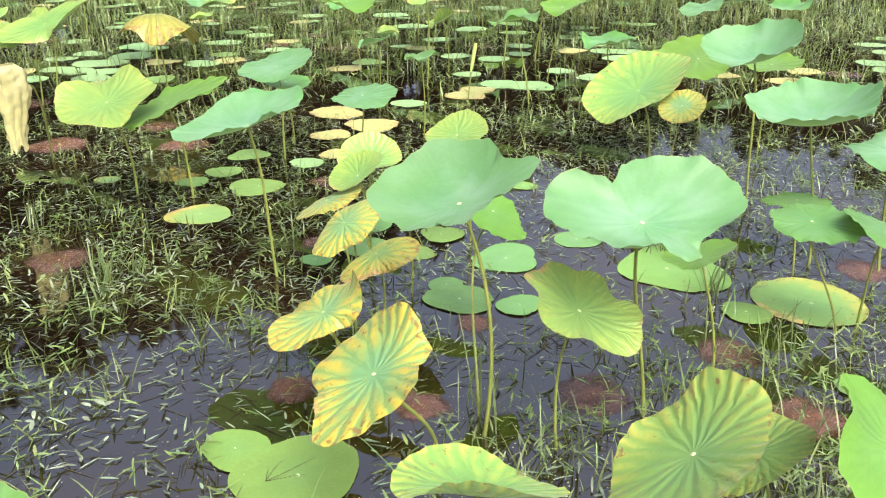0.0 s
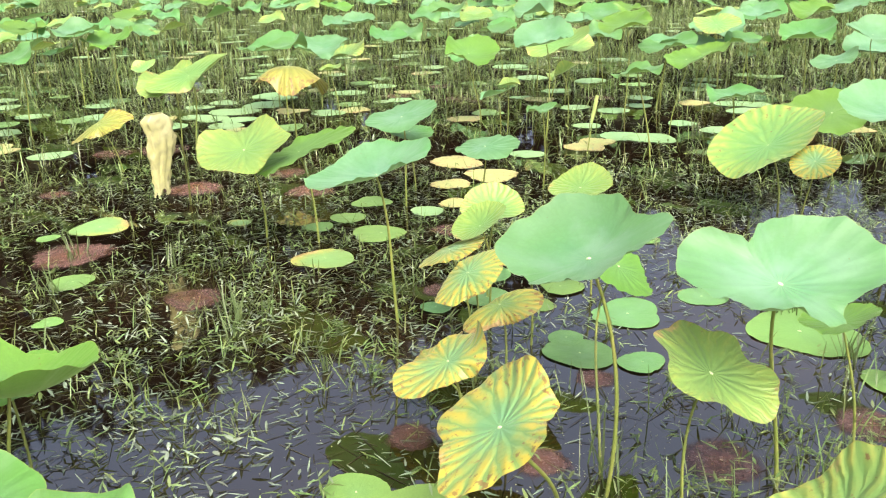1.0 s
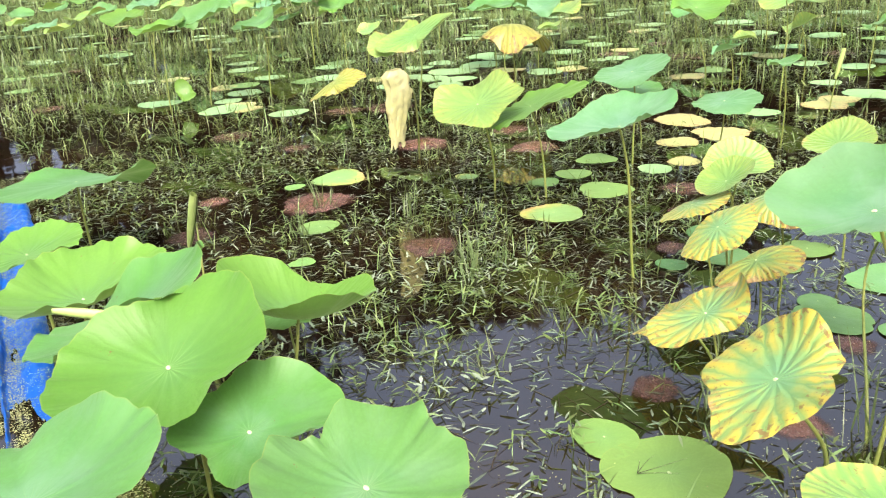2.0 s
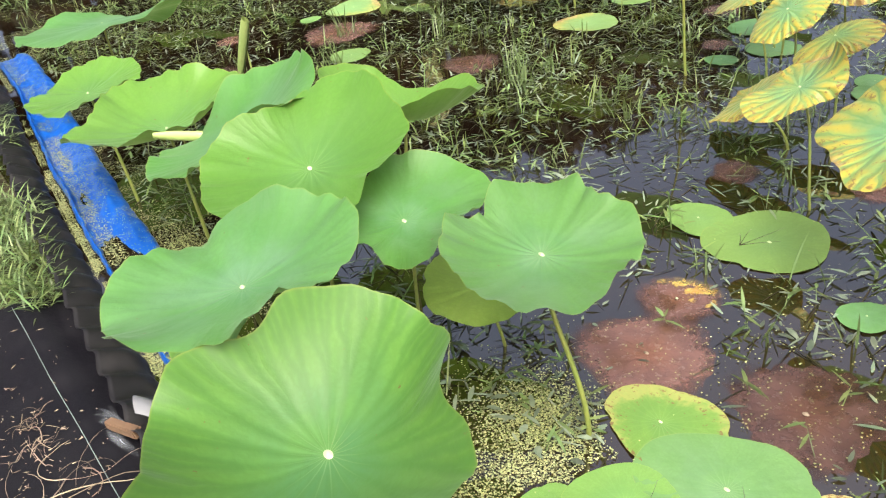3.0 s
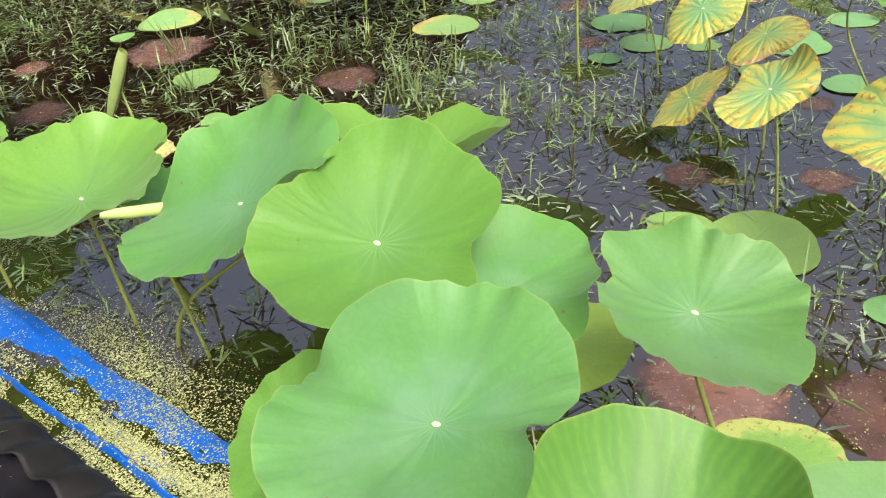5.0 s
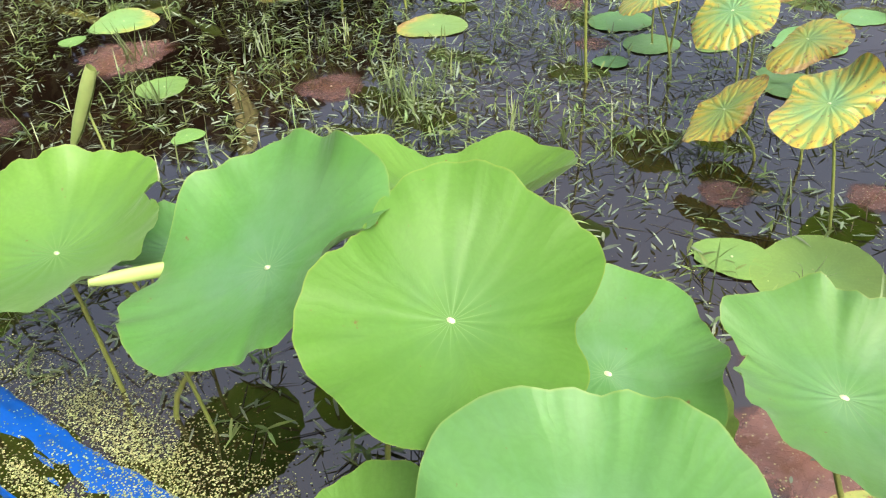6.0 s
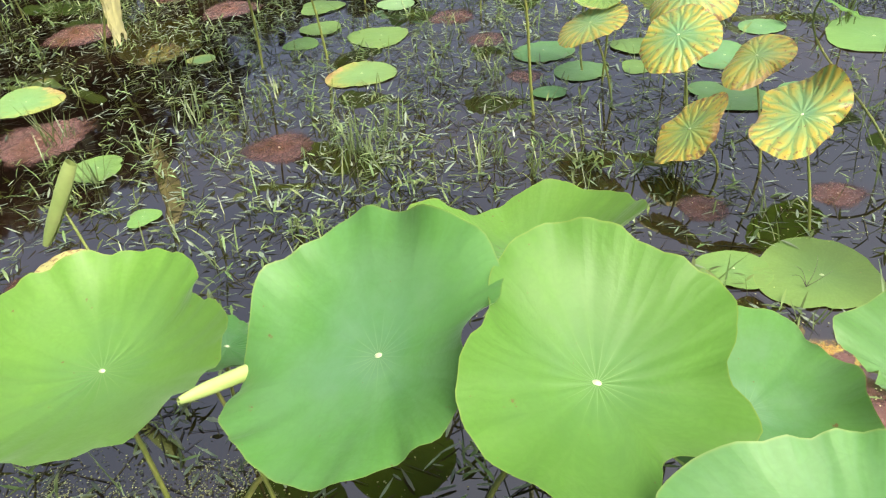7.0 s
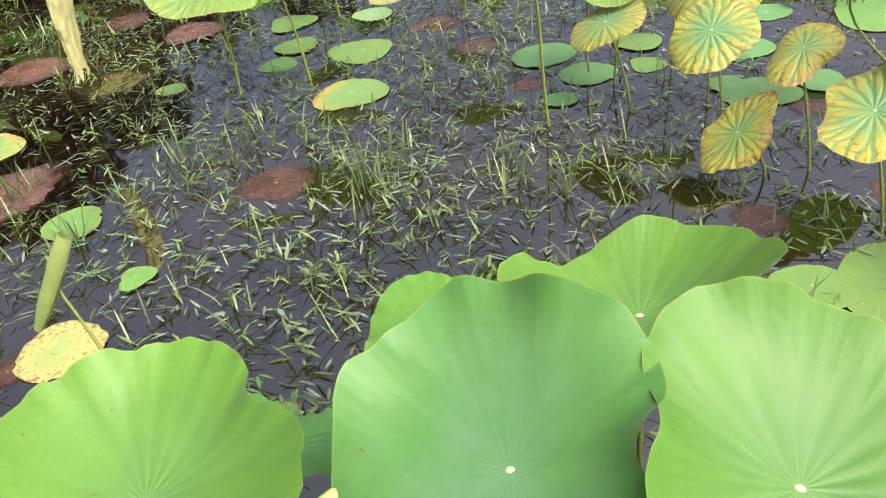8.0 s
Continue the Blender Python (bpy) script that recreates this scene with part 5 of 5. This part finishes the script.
def far_leaves(model, kind, count):
    """Raised leaves beyond counting, joined: the blades and the stalks of one model, set out again and again."""
    for piece, material, what in (("blade", GREEN[kind], "far_leaf_blades"), ("stalk", STALK, "far_leaf_stalks")):
        me = next(c.data for c in model.children if c.name.startswith(piece))
        co = np.empty(3 * len(me.vertices), dtype=np.float32)
        me.vertices.foreach_get("co", co)
        co = np.c_[co.reshape(-1, 3), np.ones(len(me.vertices))]
        uv_of = None
        if piece == "blade":
            idx = np.empty(len(me.loops), dtype=np.int32)
            me.loops.foreach_get("vertex_index", idx)
            flat = np.empty(2 * len(me.loops), dtype=np.float32)
            me.uv_layers[0].data.foreach_get("uv", flat)
            uv_of = np.zeros((len(co), 2))
            uv_of[idx] = flat.reshape(-1, 2)
        faces = [tuple(p.vertices) for p in me.polygons]
        r = np.random.RandomState(len(kind) * 7 + count)
        vs, fs, uv = [], [], []
        for i in range(count):
            far = 22 + 24 * r.uniform() ** 0.8 if i % 2 else 40 + 60 * r.uniform()
            a = radians(r.uniform(78, 176))
            m = np.array(pose(far * math.cos(a), far * math.sin(a), r.uniform(-0.1, 0.12), 0, 0, r.uniform(-25, 45)))
            k = i * len(co)
            vs.append((co @ m.T)[:, :3])
            fs += [tuple(k + q for q in f) for f in faces]
            if uv_of is not None:
                uv.append(uv_of)
        ob = new(what, mesh_of(what, np.concatenate(vs), fs, material, np.concatenate(uv) if uv else None))
        label = "countless raised green lotus leaves far out" if uv else "thin green stalks of the far lotus leaves"
        tagged(ob, label, "lotus leaf", kind="stuff")


for model, kind in zip(models[:5], kinds[:5]):
    far_leaves(model, kind, 40)
pads = [floating_leaf(*far_spot(9, 12), RNG.uniform(0.12, 0.2), k) for k in ("pale", "pale", "light", "yellow", "brown")]
for i in range(190):
    x, y = far_spot(6.0, 20)
    copy_thing(pads[i % len(pads)], pose(x, y, 0.0005 * (i % 9), 0, 0, RNG.uniform(0, 360)))


def far_pads(count, kind, label):
    """Pads beyond counting, further out."""
    vs, fs, uv = [], [], []
    for i in range(count):
        x, y = far_spot(8, 48)
        size, k, z = RNG.uniform(0.09, 0.2), len(vs), 0.004 + 0.0005 * (i % 9)
        a0, b0 = RNG.uniform(0, 6.28, 2)
        vs.append((x, y, z))
        uv.append((0, 0))
        for j in range(16):
            a = j * math.pi / 8
            f = size * (1 + 0.07 * math.sin(2 * a + a0) + 0.05 * math.sin(3 * a + b0))
            vs.append((x + f * math.cos(a), y + f * math.sin(a), z + 0.002 * math.sin(3 * a + a0)))
            uv.append((math.cos(a), math.sin(a)))
        fs += [(k, k + 1 + j, k + 1 + (j + 1) % 16) for j in range(16)]
    tagged(new("far_pads", mesh_of("far_pads", vs, fs, PAD[kind], uv)), label, "lotus leaf", kind="stuff")


far_pads(420, "pale", "countless pale lotus pads floating far out")
far_pads(200, "light", "light green lotus pads scattered far out")
far_pads(130, "brown", "sunken brown lotus pads scattered far out")


# ---- weeds, by the thousand ----
class Blades:
    """Gathers thin leaves as ribbons and puts them into one mesh."""

    def __init__(self):
        self.verts, self.faces, self.count = [], [], 0

    def add_far(self, base, heading, length, width, climb):
        """Short cut for blades far off: one quad and a tip."""
        m = len(base)
        s = np.stack([-np.sin(heading), np.cos(heading), 0 * heading], 1)
        u = np.stack([np.cos(heading), np.sin(heading), 0 * heading], 1)
        mid = base + 0.6 * length[:, None] * (np.cos(climb)[:, None] * u + np.sin(climb)[:, None] * np.array((0, 0, 1.0)))
        low = climb - 0.7
        tip = mid + 0.4 * length[:, None] * (np.cos(low)[:, None] * u + np.sin(low)[:, None] * np.array((0, 0, 1.0)))
        half = 0.5 * width[:, None] * s
        block = np.stack([base - 0.5 * half, base + 0.5 * half, mid - half, mid + half, tip], 1)
        self.verts.append(block.reshape(-1, 3))
        k = self.count + 5 * np.arange(m)[:, None]
        self.faces += (k + (0, 1, 3, 2)).tolist() + (k + (2, 3, 4)).tolist()
        self.count += 5 * m

    def add(self, base, heading, length, width, climb, droop, widest=0.35):
        """base: rows of places; climb: rise over run at the foot, in radians; droop: how much it bends over, in radians."""
        m = len(base)
        u = np.stack([np.cos(heading), np.sin(heading), 0 * heading], 1)
        s = np.stack([-np.sin(heading), np.cos(heading), 0 * heading], 1)
        up = np.array((0, 0, 1.0))
        p = np.array(base, float)
        rows = []
        shape = ((0.0, 0.45), (widest, 1.0), (0.72, 0.7), (1.0, 0.0))
        last = 0.0
        for t, w in shape:
            a = climb - droop * t
            p = p + ((t - last) * length)[:, None] * (np.cos(a)[:, None] * u + np.sin(a)[:, None] * up)
            last = t
            half = (0.5 * w * width)[:, None] * s
            rows.append((p - half, p + half) if w else (p,))
        block = np.stack([q for r in rows for q in r], 1)
        self.verts.append(block.reshape(-1, 3))
        k = self.count + 7 * np.arange(m)[:, None]
        quads = np.concatenate([k + (0, 1, 3, 2), k + (2, 3, 5, 4)])
        tris = k + (4, 5, 6)
        self.faces += quads.tolist() + tris.tolist()
        self.count += 7 * m

    def put(self, name, material, label, category):
        ob = new(name, mesh_of(name, np.concatenate(self.verts), self.faces, material, smooth=False))
        return tagged(ob, label, category, kind="stuff")


WR = np.random.RandomState(5)


def lushness(x, y):
    """How thick the weeds stand, 0 to 1."""
    v = 0.62 + 0.9 * noise.noise((x * 0.55, y * 0.55, 3)) + 0.35 * noise.noise((x * 1.9, y * 1.9, 1))
    open_water = math.exp(-(((x + 1.9) / 0.95) ** 2 + ((y - 1.7) / 1.0) ** 2))
    clear = math.exp(-(((x +4.09) / 1.3) ** 2 + ((y -6.97) / 0.8) ** 2))
    near_bank = math.exp(-(((y + 0.1) / 0.35) ** 2))
    d = math.hypot(x, y)
    far = min(1.0, d / 3.6)
    v = v + (0.9 - v) * min(0.75, max(0.0, (d - 5.0) / 5.0))
    return max(0.0, v * (0.66 + 0.54 * far)) * (1 - 0.5 * open_water) * (1 - 0.75 * clear) * (1 - 0.4 * near_bank)


CELLS = {}
for px, py, pr, pk in PADS_AT:
    for cx in range(math.floor((px - pr) / 0.5), math.floor((px + pr) / 0.5) + 1):
        for cy in range(math.floor((py - pr) / 0.5), math.floor((py + pr) / 0.5) + 1):
            CELLS.setdefault((cx, cy), []).append((px, py, pr, pk))


def on_pad(x, y, sunken=False):
    """Whether a place lies on a floating leaf."""
    for px, py, pr, pk in CELLS.get((math.floor(x / 0.5), math.floor(y / 0.5)), ()):
        if (x - px) ** 2 + (y - py) ** 2 < (pr * 1.03) ** 2 and (sunken or pk != "brown"):
            return True
    return False


def spots(count, near, far, lo=20, hi=186, power=0.6, least=0.0):
    got = []
    while len(got) < count:
        d = near + (far - near) * WR.uniform() ** power
        a = radians(WR.uniform(lo, hi))
        x, y = -1.0 + d * math.cos(a), 0.2 + d * math.sin(a)
        if y < bank_edge(x) + 0.22:
            continue
        if d < 13 and on_pad(x, y, WR.uniform() < 0.93):
            continue
        if WR.uniform() < lushness(x, y) + least:
            got.append((x, y))
    return np.array(got)


def around(places, each, spread):
    p = np.repeat(places, each, 0) + WR.normal(0, spread, (len(places) * each, 2))
    return np.concatenate([p, np.zeros((len(p), 1))], 1)


def uni(a, b, m):
    return WR.uniform(a, b, m)


def thicket(count):
    """Places in the weedy patch between the raised leaves near the bank's end."""
    p = np.stack([WR.normal(-0.35, 0.42, count), WR.normal(1.85, 0.5, count)], 1)
    keep = [not on_pad(x, y, WR.uniform() < 0.4) and y > 0.5 for x, y in p]
    return p[np.array(keep)]


def weeds():
    # upright grassy shoots
    g = Blades()
    for count, near, far, each, size in ((1500, 0.2, 5.5, 3, 0.95), (2300, 5.0, 9.0, 3, 1.35)):
        b = around(spots(count, near, far), each, 0.014 * size)
        m = len(b)
        b[:, 2] = -0.012
        g.add(b, uni(0, 6.28, m), uni(0.05, 0.18, m) * size, uni(0.0032, 0.0072, m) * size, uni(0.8, 1.55, m), uni(0.0, 1.1, m))
    b = around(thicket(420), 2, 0.02)
    m = len(b)
    b[:, 2] = -0.012
    g.add(b, uni(0, 6.28, m), uni(0.08, 0.24, m), uni(0.003, 0.006, m), uni(1.0, 1.55, m), uni(0.0, 0.9, m))
    for count, near, far, each, size in ((4200, 8.0, 14.0, 4, 2.0), (8500, 13.0, 26.0, 4, 2.8), (13000, 25.0, 60.0, 4, 4.5), (8000, 55.0, 120.0, 4, 9.0)):
        b = around(spots(count, near, far, lo=60), each, 0.03 * size)
        m = len(b)
        b[:, 2] = -0.012
        g.add_far(b, uni(0, 6.28, m), uni(0.06, 0.19, m) * (0.65 + 0.35 * size), uni(0.003, 0.006, m) * size, uni(0.7, 1.5, m))
    g.put("water_grass", WEED, "thin green water grass standing in the shallow pond", "water grass")
    # sprigs of narrow leaves at the tip of short stems
    s = Blades()
    stems = []
    for count, near, far, size in ((3800, 0.2, 5.5, 1.15), (4200, 5.0, 12.0, 1.6), (620, 0.0, 0.0, 1.0)):
        p = spots(count, near, far, least=0.05) if far else thicket(count)
        tip = np.concatenate([p, uni(0.004, 0.07 if far else 0.13, len(p))[:, None]], 1)
        lean = WR.normal(0, 0.03, (len(p), 2))
        foot = tip.copy()
        foot[:, :2] -= lean
        foot[:, 2] = -0.02
        length = np.linalg.norm(tip - foot, axis=1)
        d = tip - foot
        s.add(foot, np.arctan2(d[:, 1], d[:, 0]), length, 0 * length + 0.0028, np.arcsin(d[:, 2] / length), 0 * length)
        for k in range(4):
            m = len(p)
            s.add(tip - d * (0.12 * k), uni(0, 6.28, m), uni(0.026, 0.062, m) * size, uni(0.0045, 0.0095, m) * size, uni(-0.2, 0.6, m), uni(0.0, 0.7, m))
        stems.append(foot)
    s.put("pond_weed", WEED, "tangled green pond weed with narrow leaves", "pond weed")
    # leaves that lie on the water
    f = Blades()
    for count, near, far, size in ((14000, 0.2, 5.2, 1.0), (13000, 5.0, 13.0, 1.3)):
        b = around(spots(count, near, far, least=0.22), 1, 0.0)
        m = len(b)
        b[:, 2] = uni(0.003, 0.012, m)
        f.add(b, uni(0, 6.28, m), (0.024 + 0.046 * uni(0, 1, m) ** 1.4) * size, uni(0.0042, 0.0105, m) * size, np.abs(WR.normal(0, 0.25, m)), uni(-0.05, 0.35, m))
    f.put("floating_weed", FLOAT_WEED, "small narrow pale green leaves floating on the water", "pond weed")
    # broader leaves near the bank
    f = Blades()
    p = spots(900, 0.2, 4.2, power=0.9)
    p = p[p[:, 1] < 1.15 + 0.25 * np.sin(5 * p[:, 0])]
    b = around(p, 1, 0.03)
    m = len(b)
    b[:, 2] = uni(0.004, 0.03, m)
    f.add(b, uni(0, 6.28, m), uni(0.025, 0.06, m), uni(0.008, 0.019, m), uni(0.0, 0.6, m), uni(0.2, 0.8, m), 0.4)
    f.put("broad_pond_weed", FLOAT_WEED, "broad oval pond weed leaves near the bank", "pond weed")
    # dark strips on the surface, for dead stems and stem reflections together
    d = Blades()
    for count, near, far, size in ((5600, 0.2, 5.5, 1.0), (4000, 5.0, 12.0, 1.5)):
        b = around(spots(count, near, far, least=0.1), 1, 0.0)
        m = len(b)
        b[:, 2] = uni(0.001, 0.003, m)
        d.add(b, uni(0, 6.28, m), uni(0.05, 0.17, m), uni(0.002, 0.0045, m) * size, uni(0.0, 0.02, m), uni(0.0, 0.02, m))
    # and strips from the sprigs' feet, for drowned stems with their mirror images
    for foot in stems:
        m = len(foot)
        b = foot.copy()
        b[:, 2] = uni(0.001, 0.003, m)
        d.add(b, WR.normal(-1.45, 0.45, m), uni(0.05, 0.16, m), uni(0.0025, 0.0045, m), 0 * b[:, 2], 0 * b[:, 2])
    d.put("sunken_stems", STEM_AND_MIRROR, "dark thin stems and stem reflections at the water surface", "dead stems")


weeds()


def duckweed():
    """Thousands of tiny round fronds: rafts along the edging and under the leaves, and strays."""
    r = np.random.RandomState(8)
    pts = []
    for _ in range(80000):
        x = r.uniform(-6.5, -0.4)
        y = bank_edge(x) + r.uniform(0, 1) ** 1.5 * 0.55 - 0.025
        v = noise.noise((x * 3.2, y * 5.0, 2)) + 0.5 * noise.noise((x * 9, y * 9, 6))
        if v > -0.25 + 1.5 * max(0, y - bank_edge(x) - 0.05):
            pts.append((x, y))
    for cx, cy, sx, sy, m in ((-1.40, 0.25, 0.09, 0.07, 5200), (-1.27, 0.10, 0.10, 0.10, 3800), (-1.12, 0.46, 0.08, 0.04, 300), (-1.0, 0.17, 0.15, 0.07, 900), (-1.97, -0.2, 0.12, 0.07, 2600), (-2.75, 0.0, 0.3, 0.08, 2200), (-2.3, -0.2, 0.25, 0.04, 1800), (-2.42, bank_edge(-2.42) + 0.055, 0.16, 0.022, 2600), (-2.12, bank_edge(-2.12) + 0.06, 0.16, 0.03, 4200), (-1.85, bank_edge(-1.85) + 0.06, 0.12, 0.04, 3200), (-2.62, -0.06, 0.10, 0.035, 1500), (-2.85, -0.02, 0.12, 0.05, 1300), (-2.42, -0.14, 0.07, 0.03, 1100), (-0.8, 0.5, 0.3, 0.2, 500), (-1.2, 0.6, 0.3, 0.3, 550), (-1.6, 1.5, 0.5, 0.4, 260), (-1.0, 1.6, 0.5, 0.6, 260), (-2.0, 0.3, 0.8, 0.3, 400), (-2.4, 2.3, 0.5, 0.4, 160), (-1.1, 1.1, 0.35, 0.3, 700), (-0.6, 1.5, 0.4, 0.5, 700), (-1.5, 1.9, 0.4, 0.3, 300)):
        pts += list(zip(r.normal(cx, sx, m), r.normal(cy, sy, m)))
    # a raft pressed against the edging
    for _ in range(6500):
        x, off = r.uniform(-3.9, -1.5), r.uniform(-0.035, 0.014)
        if noise.noise((x * 5, off * 12, 4)) > -0.12 - 0.3 * (x > -2.4) + 0.5 * (-3.1 < x < -2.62):
            pts.append((x, bank_edge(x) + off))
    # streaks on the tarpaulin
    for _ in range(5000):
        x, off = r.uniform(-4.2, -2.3), r.normal(0.075, 0.035)
        if noise.noise((x * 4 + 20 * off, off * 22, 11)) > 0.02:
            pts.append((x, bank_edge(x) + off))
    vs, fs = [], []
    for x, y in pts:
        if y < bank_edge(x) - 0.04 or (on_pad(x, y) and r.uniform() > 0.02):
            continue
        if x < -2.2 and 0.08 < y - bank_edge(x) < 0.19 and r.uniform() < 0.5:
            continue
        k, s, a = len(vs), r.uniform(0.0014, 0.0027), r.uniform(0, 1)
        z = r.uniform(0.004, 0.0075)
        v = (y - bank_edge(x) - 0.005) / tarp_width(x)
        if -0.02 <= v <= 0.12 and r.uniform() < 0.75:
            continue
        if 0 <= v <= 1 and -5.8 < x < -1.0:
            z = max(z, tarp_height(x, v) + 0.002)
        for q in range(5):
            vs.append((x + s * math.cos(a + q * 1.2566), y + s * math.sin(a + q * 1.2566), z))
        fs.append(tuple(range(k, k + 5)))
    tagged(new("duckweed", mesh_of("duckweed", vs, fs, DUCKWEED, smooth=False)), "pale yellow-green duckweed drifting along the bank", "duckweed", kind="stuff")


duckweed()


def bank_grass():
    g = Blades()
    r = WR
    p = []
    while len(p) < 3200:
        x = r.uniform(-6.5, -2.64)
        y = bank_edge(x) - (0.15 if x > -3.3 else 0.11) - r.uniform(0, 1) ** 1.3 * 1.1
        if noise.noise((x * 1.5, y * 2.0, 9)) > -0.35 and not (x > -2.72 and y < -0.52):
            p.append((x, y))
    b = around(np.array(p), 5, 0.02)
    m = len(b)
    b[:, 2] = 0.065
    g.add(b, uni(0, 6.28, m), uni(0.04, 0.12, m), uni(0.004, 0.008, m), uni(0.3, 1.3, m), uni(0.3, 1.4, m))
    g.put("bank_grass", WEED, "short green grass growing on the bank", "grass")


bank_grass()


def sedge(x, y, count, height, spread=0.03):
    """A tuft of tall narrow blades out of the water."""
    root = new("sedge_tuft")
    root.location = (x, y, 0)
    tagged(root, "tuft of tall narrow green sedge blades in water", "sedge", "sedge tufts")
    for i in range(count):
        g = Blades()
        b = np.array([(*WR.normal(0, spread, 2), -0.02)])
        g.add(b, uni(0, 6.28, 1), uni(0.5, 1.0, 1) * height, uni(0.004, 0.008, 1), uni(1.1, 1.55, 1), uni(0.0, 0.6, 1))
        part("blade", mesh_of("blade", np.concatenate(g.verts), g.faces, WEED, smooth=False), root)


sedge(-1.214, 1.579, 3, 0.14)
sedge(-1.24, 1.72, 7, 0.34, 0.02)
sedge(-1.17, 1.66, 5, 0.30, 0.015)
sedge(-0.9, 1.62, 4, 0.2)
sedge(-0.45, 1.95, 8, 0.22)
sedge(-0.3, 1.7, 8, 0.24)
sedge(-1.138, 1.567, 3, 0.12)
sedge(-2.998, 1.601, 26, 0.24)
sedge(-2.9, 1.54, 14, 0.2)
sedge(-0.588, 2.528, 16, 0.28)
sedge(-3.08, 1.66, 12, 0.2)
sedge(-2.35, 1.6, 12, 0.16)
sedge(-2.52, 1.66, 9, 0.14)
sedge(-2.95, 1.74, 14, 0.2)
sedge(-1.63, 1.49, 7, 0.13)
sedge(-3.818, 1.76, 18, 0.22)
sedge(-3.9, 1.2, 18, 0.2)
sedge(-4.3, 1.5, 20, 0.24)
sedge(-3.6, 1.9, 12, 0.2)
sedge(-1.5, 0.95, 7, 0.12)
sedge(-0.75, 2.1, 9, 0.2)
sedge(-0.95, 2.9, 16, 0.26)
sedge(-1.3, 3.2, 18, 0.26)
sedge(-2.7, 2.4, 10, 0.18)


def fallen_sprig(x, y, turn, size):
    """A dark thin grass sprig that lies on a floating leaf."""
    vs, fs = [], []
    for k, (bend, far) in enumerate(((0.0, 1.0), (0.5, 0.6), (-0.45, 0.7), (0.9, 0.35))):
        a, px, py, pts = turn + bend, x, y, []
        for i in range(7):
            pts.append((px, py, 0.013 + 0.010 * math.sin(math.pi * i / 6) * (k % 2 + 0.5)))
            px += size * far / 6 * math.cos(a)
            py += size * far / 6 * math.sin(a)
            a += 0.06
        q, f = tube(pts, [0.0011 * (1 - 0.12 * i) for i in range(7)], 5)
        o = len(vs)
        vs += q
        fs += [tuple(o + j for j in t) for t in f]
    tagged(new("grass_sprig", mesh_of("grass_sprig", vs, fs, STEM_AND_MIRROR)), "dark thin grass sprig lying on a floating leaf", "grass", "sprigs on the pads")


fallen_sprig(-1.036, 0.112, 1.75, 0.19)
fallen_sprig(-0.90, 0.288, 2.05, 0.13)
fallen_sprig(-1.50, 1.10, 1.2, 0.16)


def dry_roots(cx, cy, count, reach, seed):
    """A torn-out tuft of dry stalks and roots on the cloth."""
    r = np.random.RandomState(seed)
    vs, fs = [], []
    for i in range(count):
        a = r.uniform(0, 2 * math.pi)
        x, y = cx + r.normal(0, 0.02), cy + r.normal(0, 0.02)
        pts, bend = [], r.normal(0, 0.12)
        n_step = r.randint(6, 13)
        thick = 0.0004 + 0.0013 * r.uniform() ** 2
        for k in range(n_step):
            z = cloth_height(x, y) + 0.003 + 0.016 * abs(math.sin(k * 0.3 + i))
            pts.append((x, y, z))
            a += 1.6 * bend + r.normal(0, 0.05)
            x += reach / 10 * math.cos(a)
            y += reach / 10 * math.sin(a)
        q, f = tube(pts, [thick * (1 - 0.6 * k / n_step) for k in range(n_step)], 5)
        o = len(vs)
        vs += q
        fs += [tuple(o + j for j in t) for t in f]
    tagged(new("dry_root_tuft", mesh_of("dry_root_tuft", vs, fs, STRAW)), "tangled dry brown roots lying on black cloth", "dry roots")


dry_roots(-2.03, -0.66, 18, 0.07, 1)
dry_roots(-2.15, -0.64, 14, 0.06, 3)
dry_roots(-1.88, -0.64, 7, 0.22, 2)
dry_roots(-1.83, -0.69, 6, 0.26, 5)
dry_roots(-1.86, -0.78, 18, 0.08, 4)
dry_roots(-1.76, -0.70, 5, 0.18, 6)
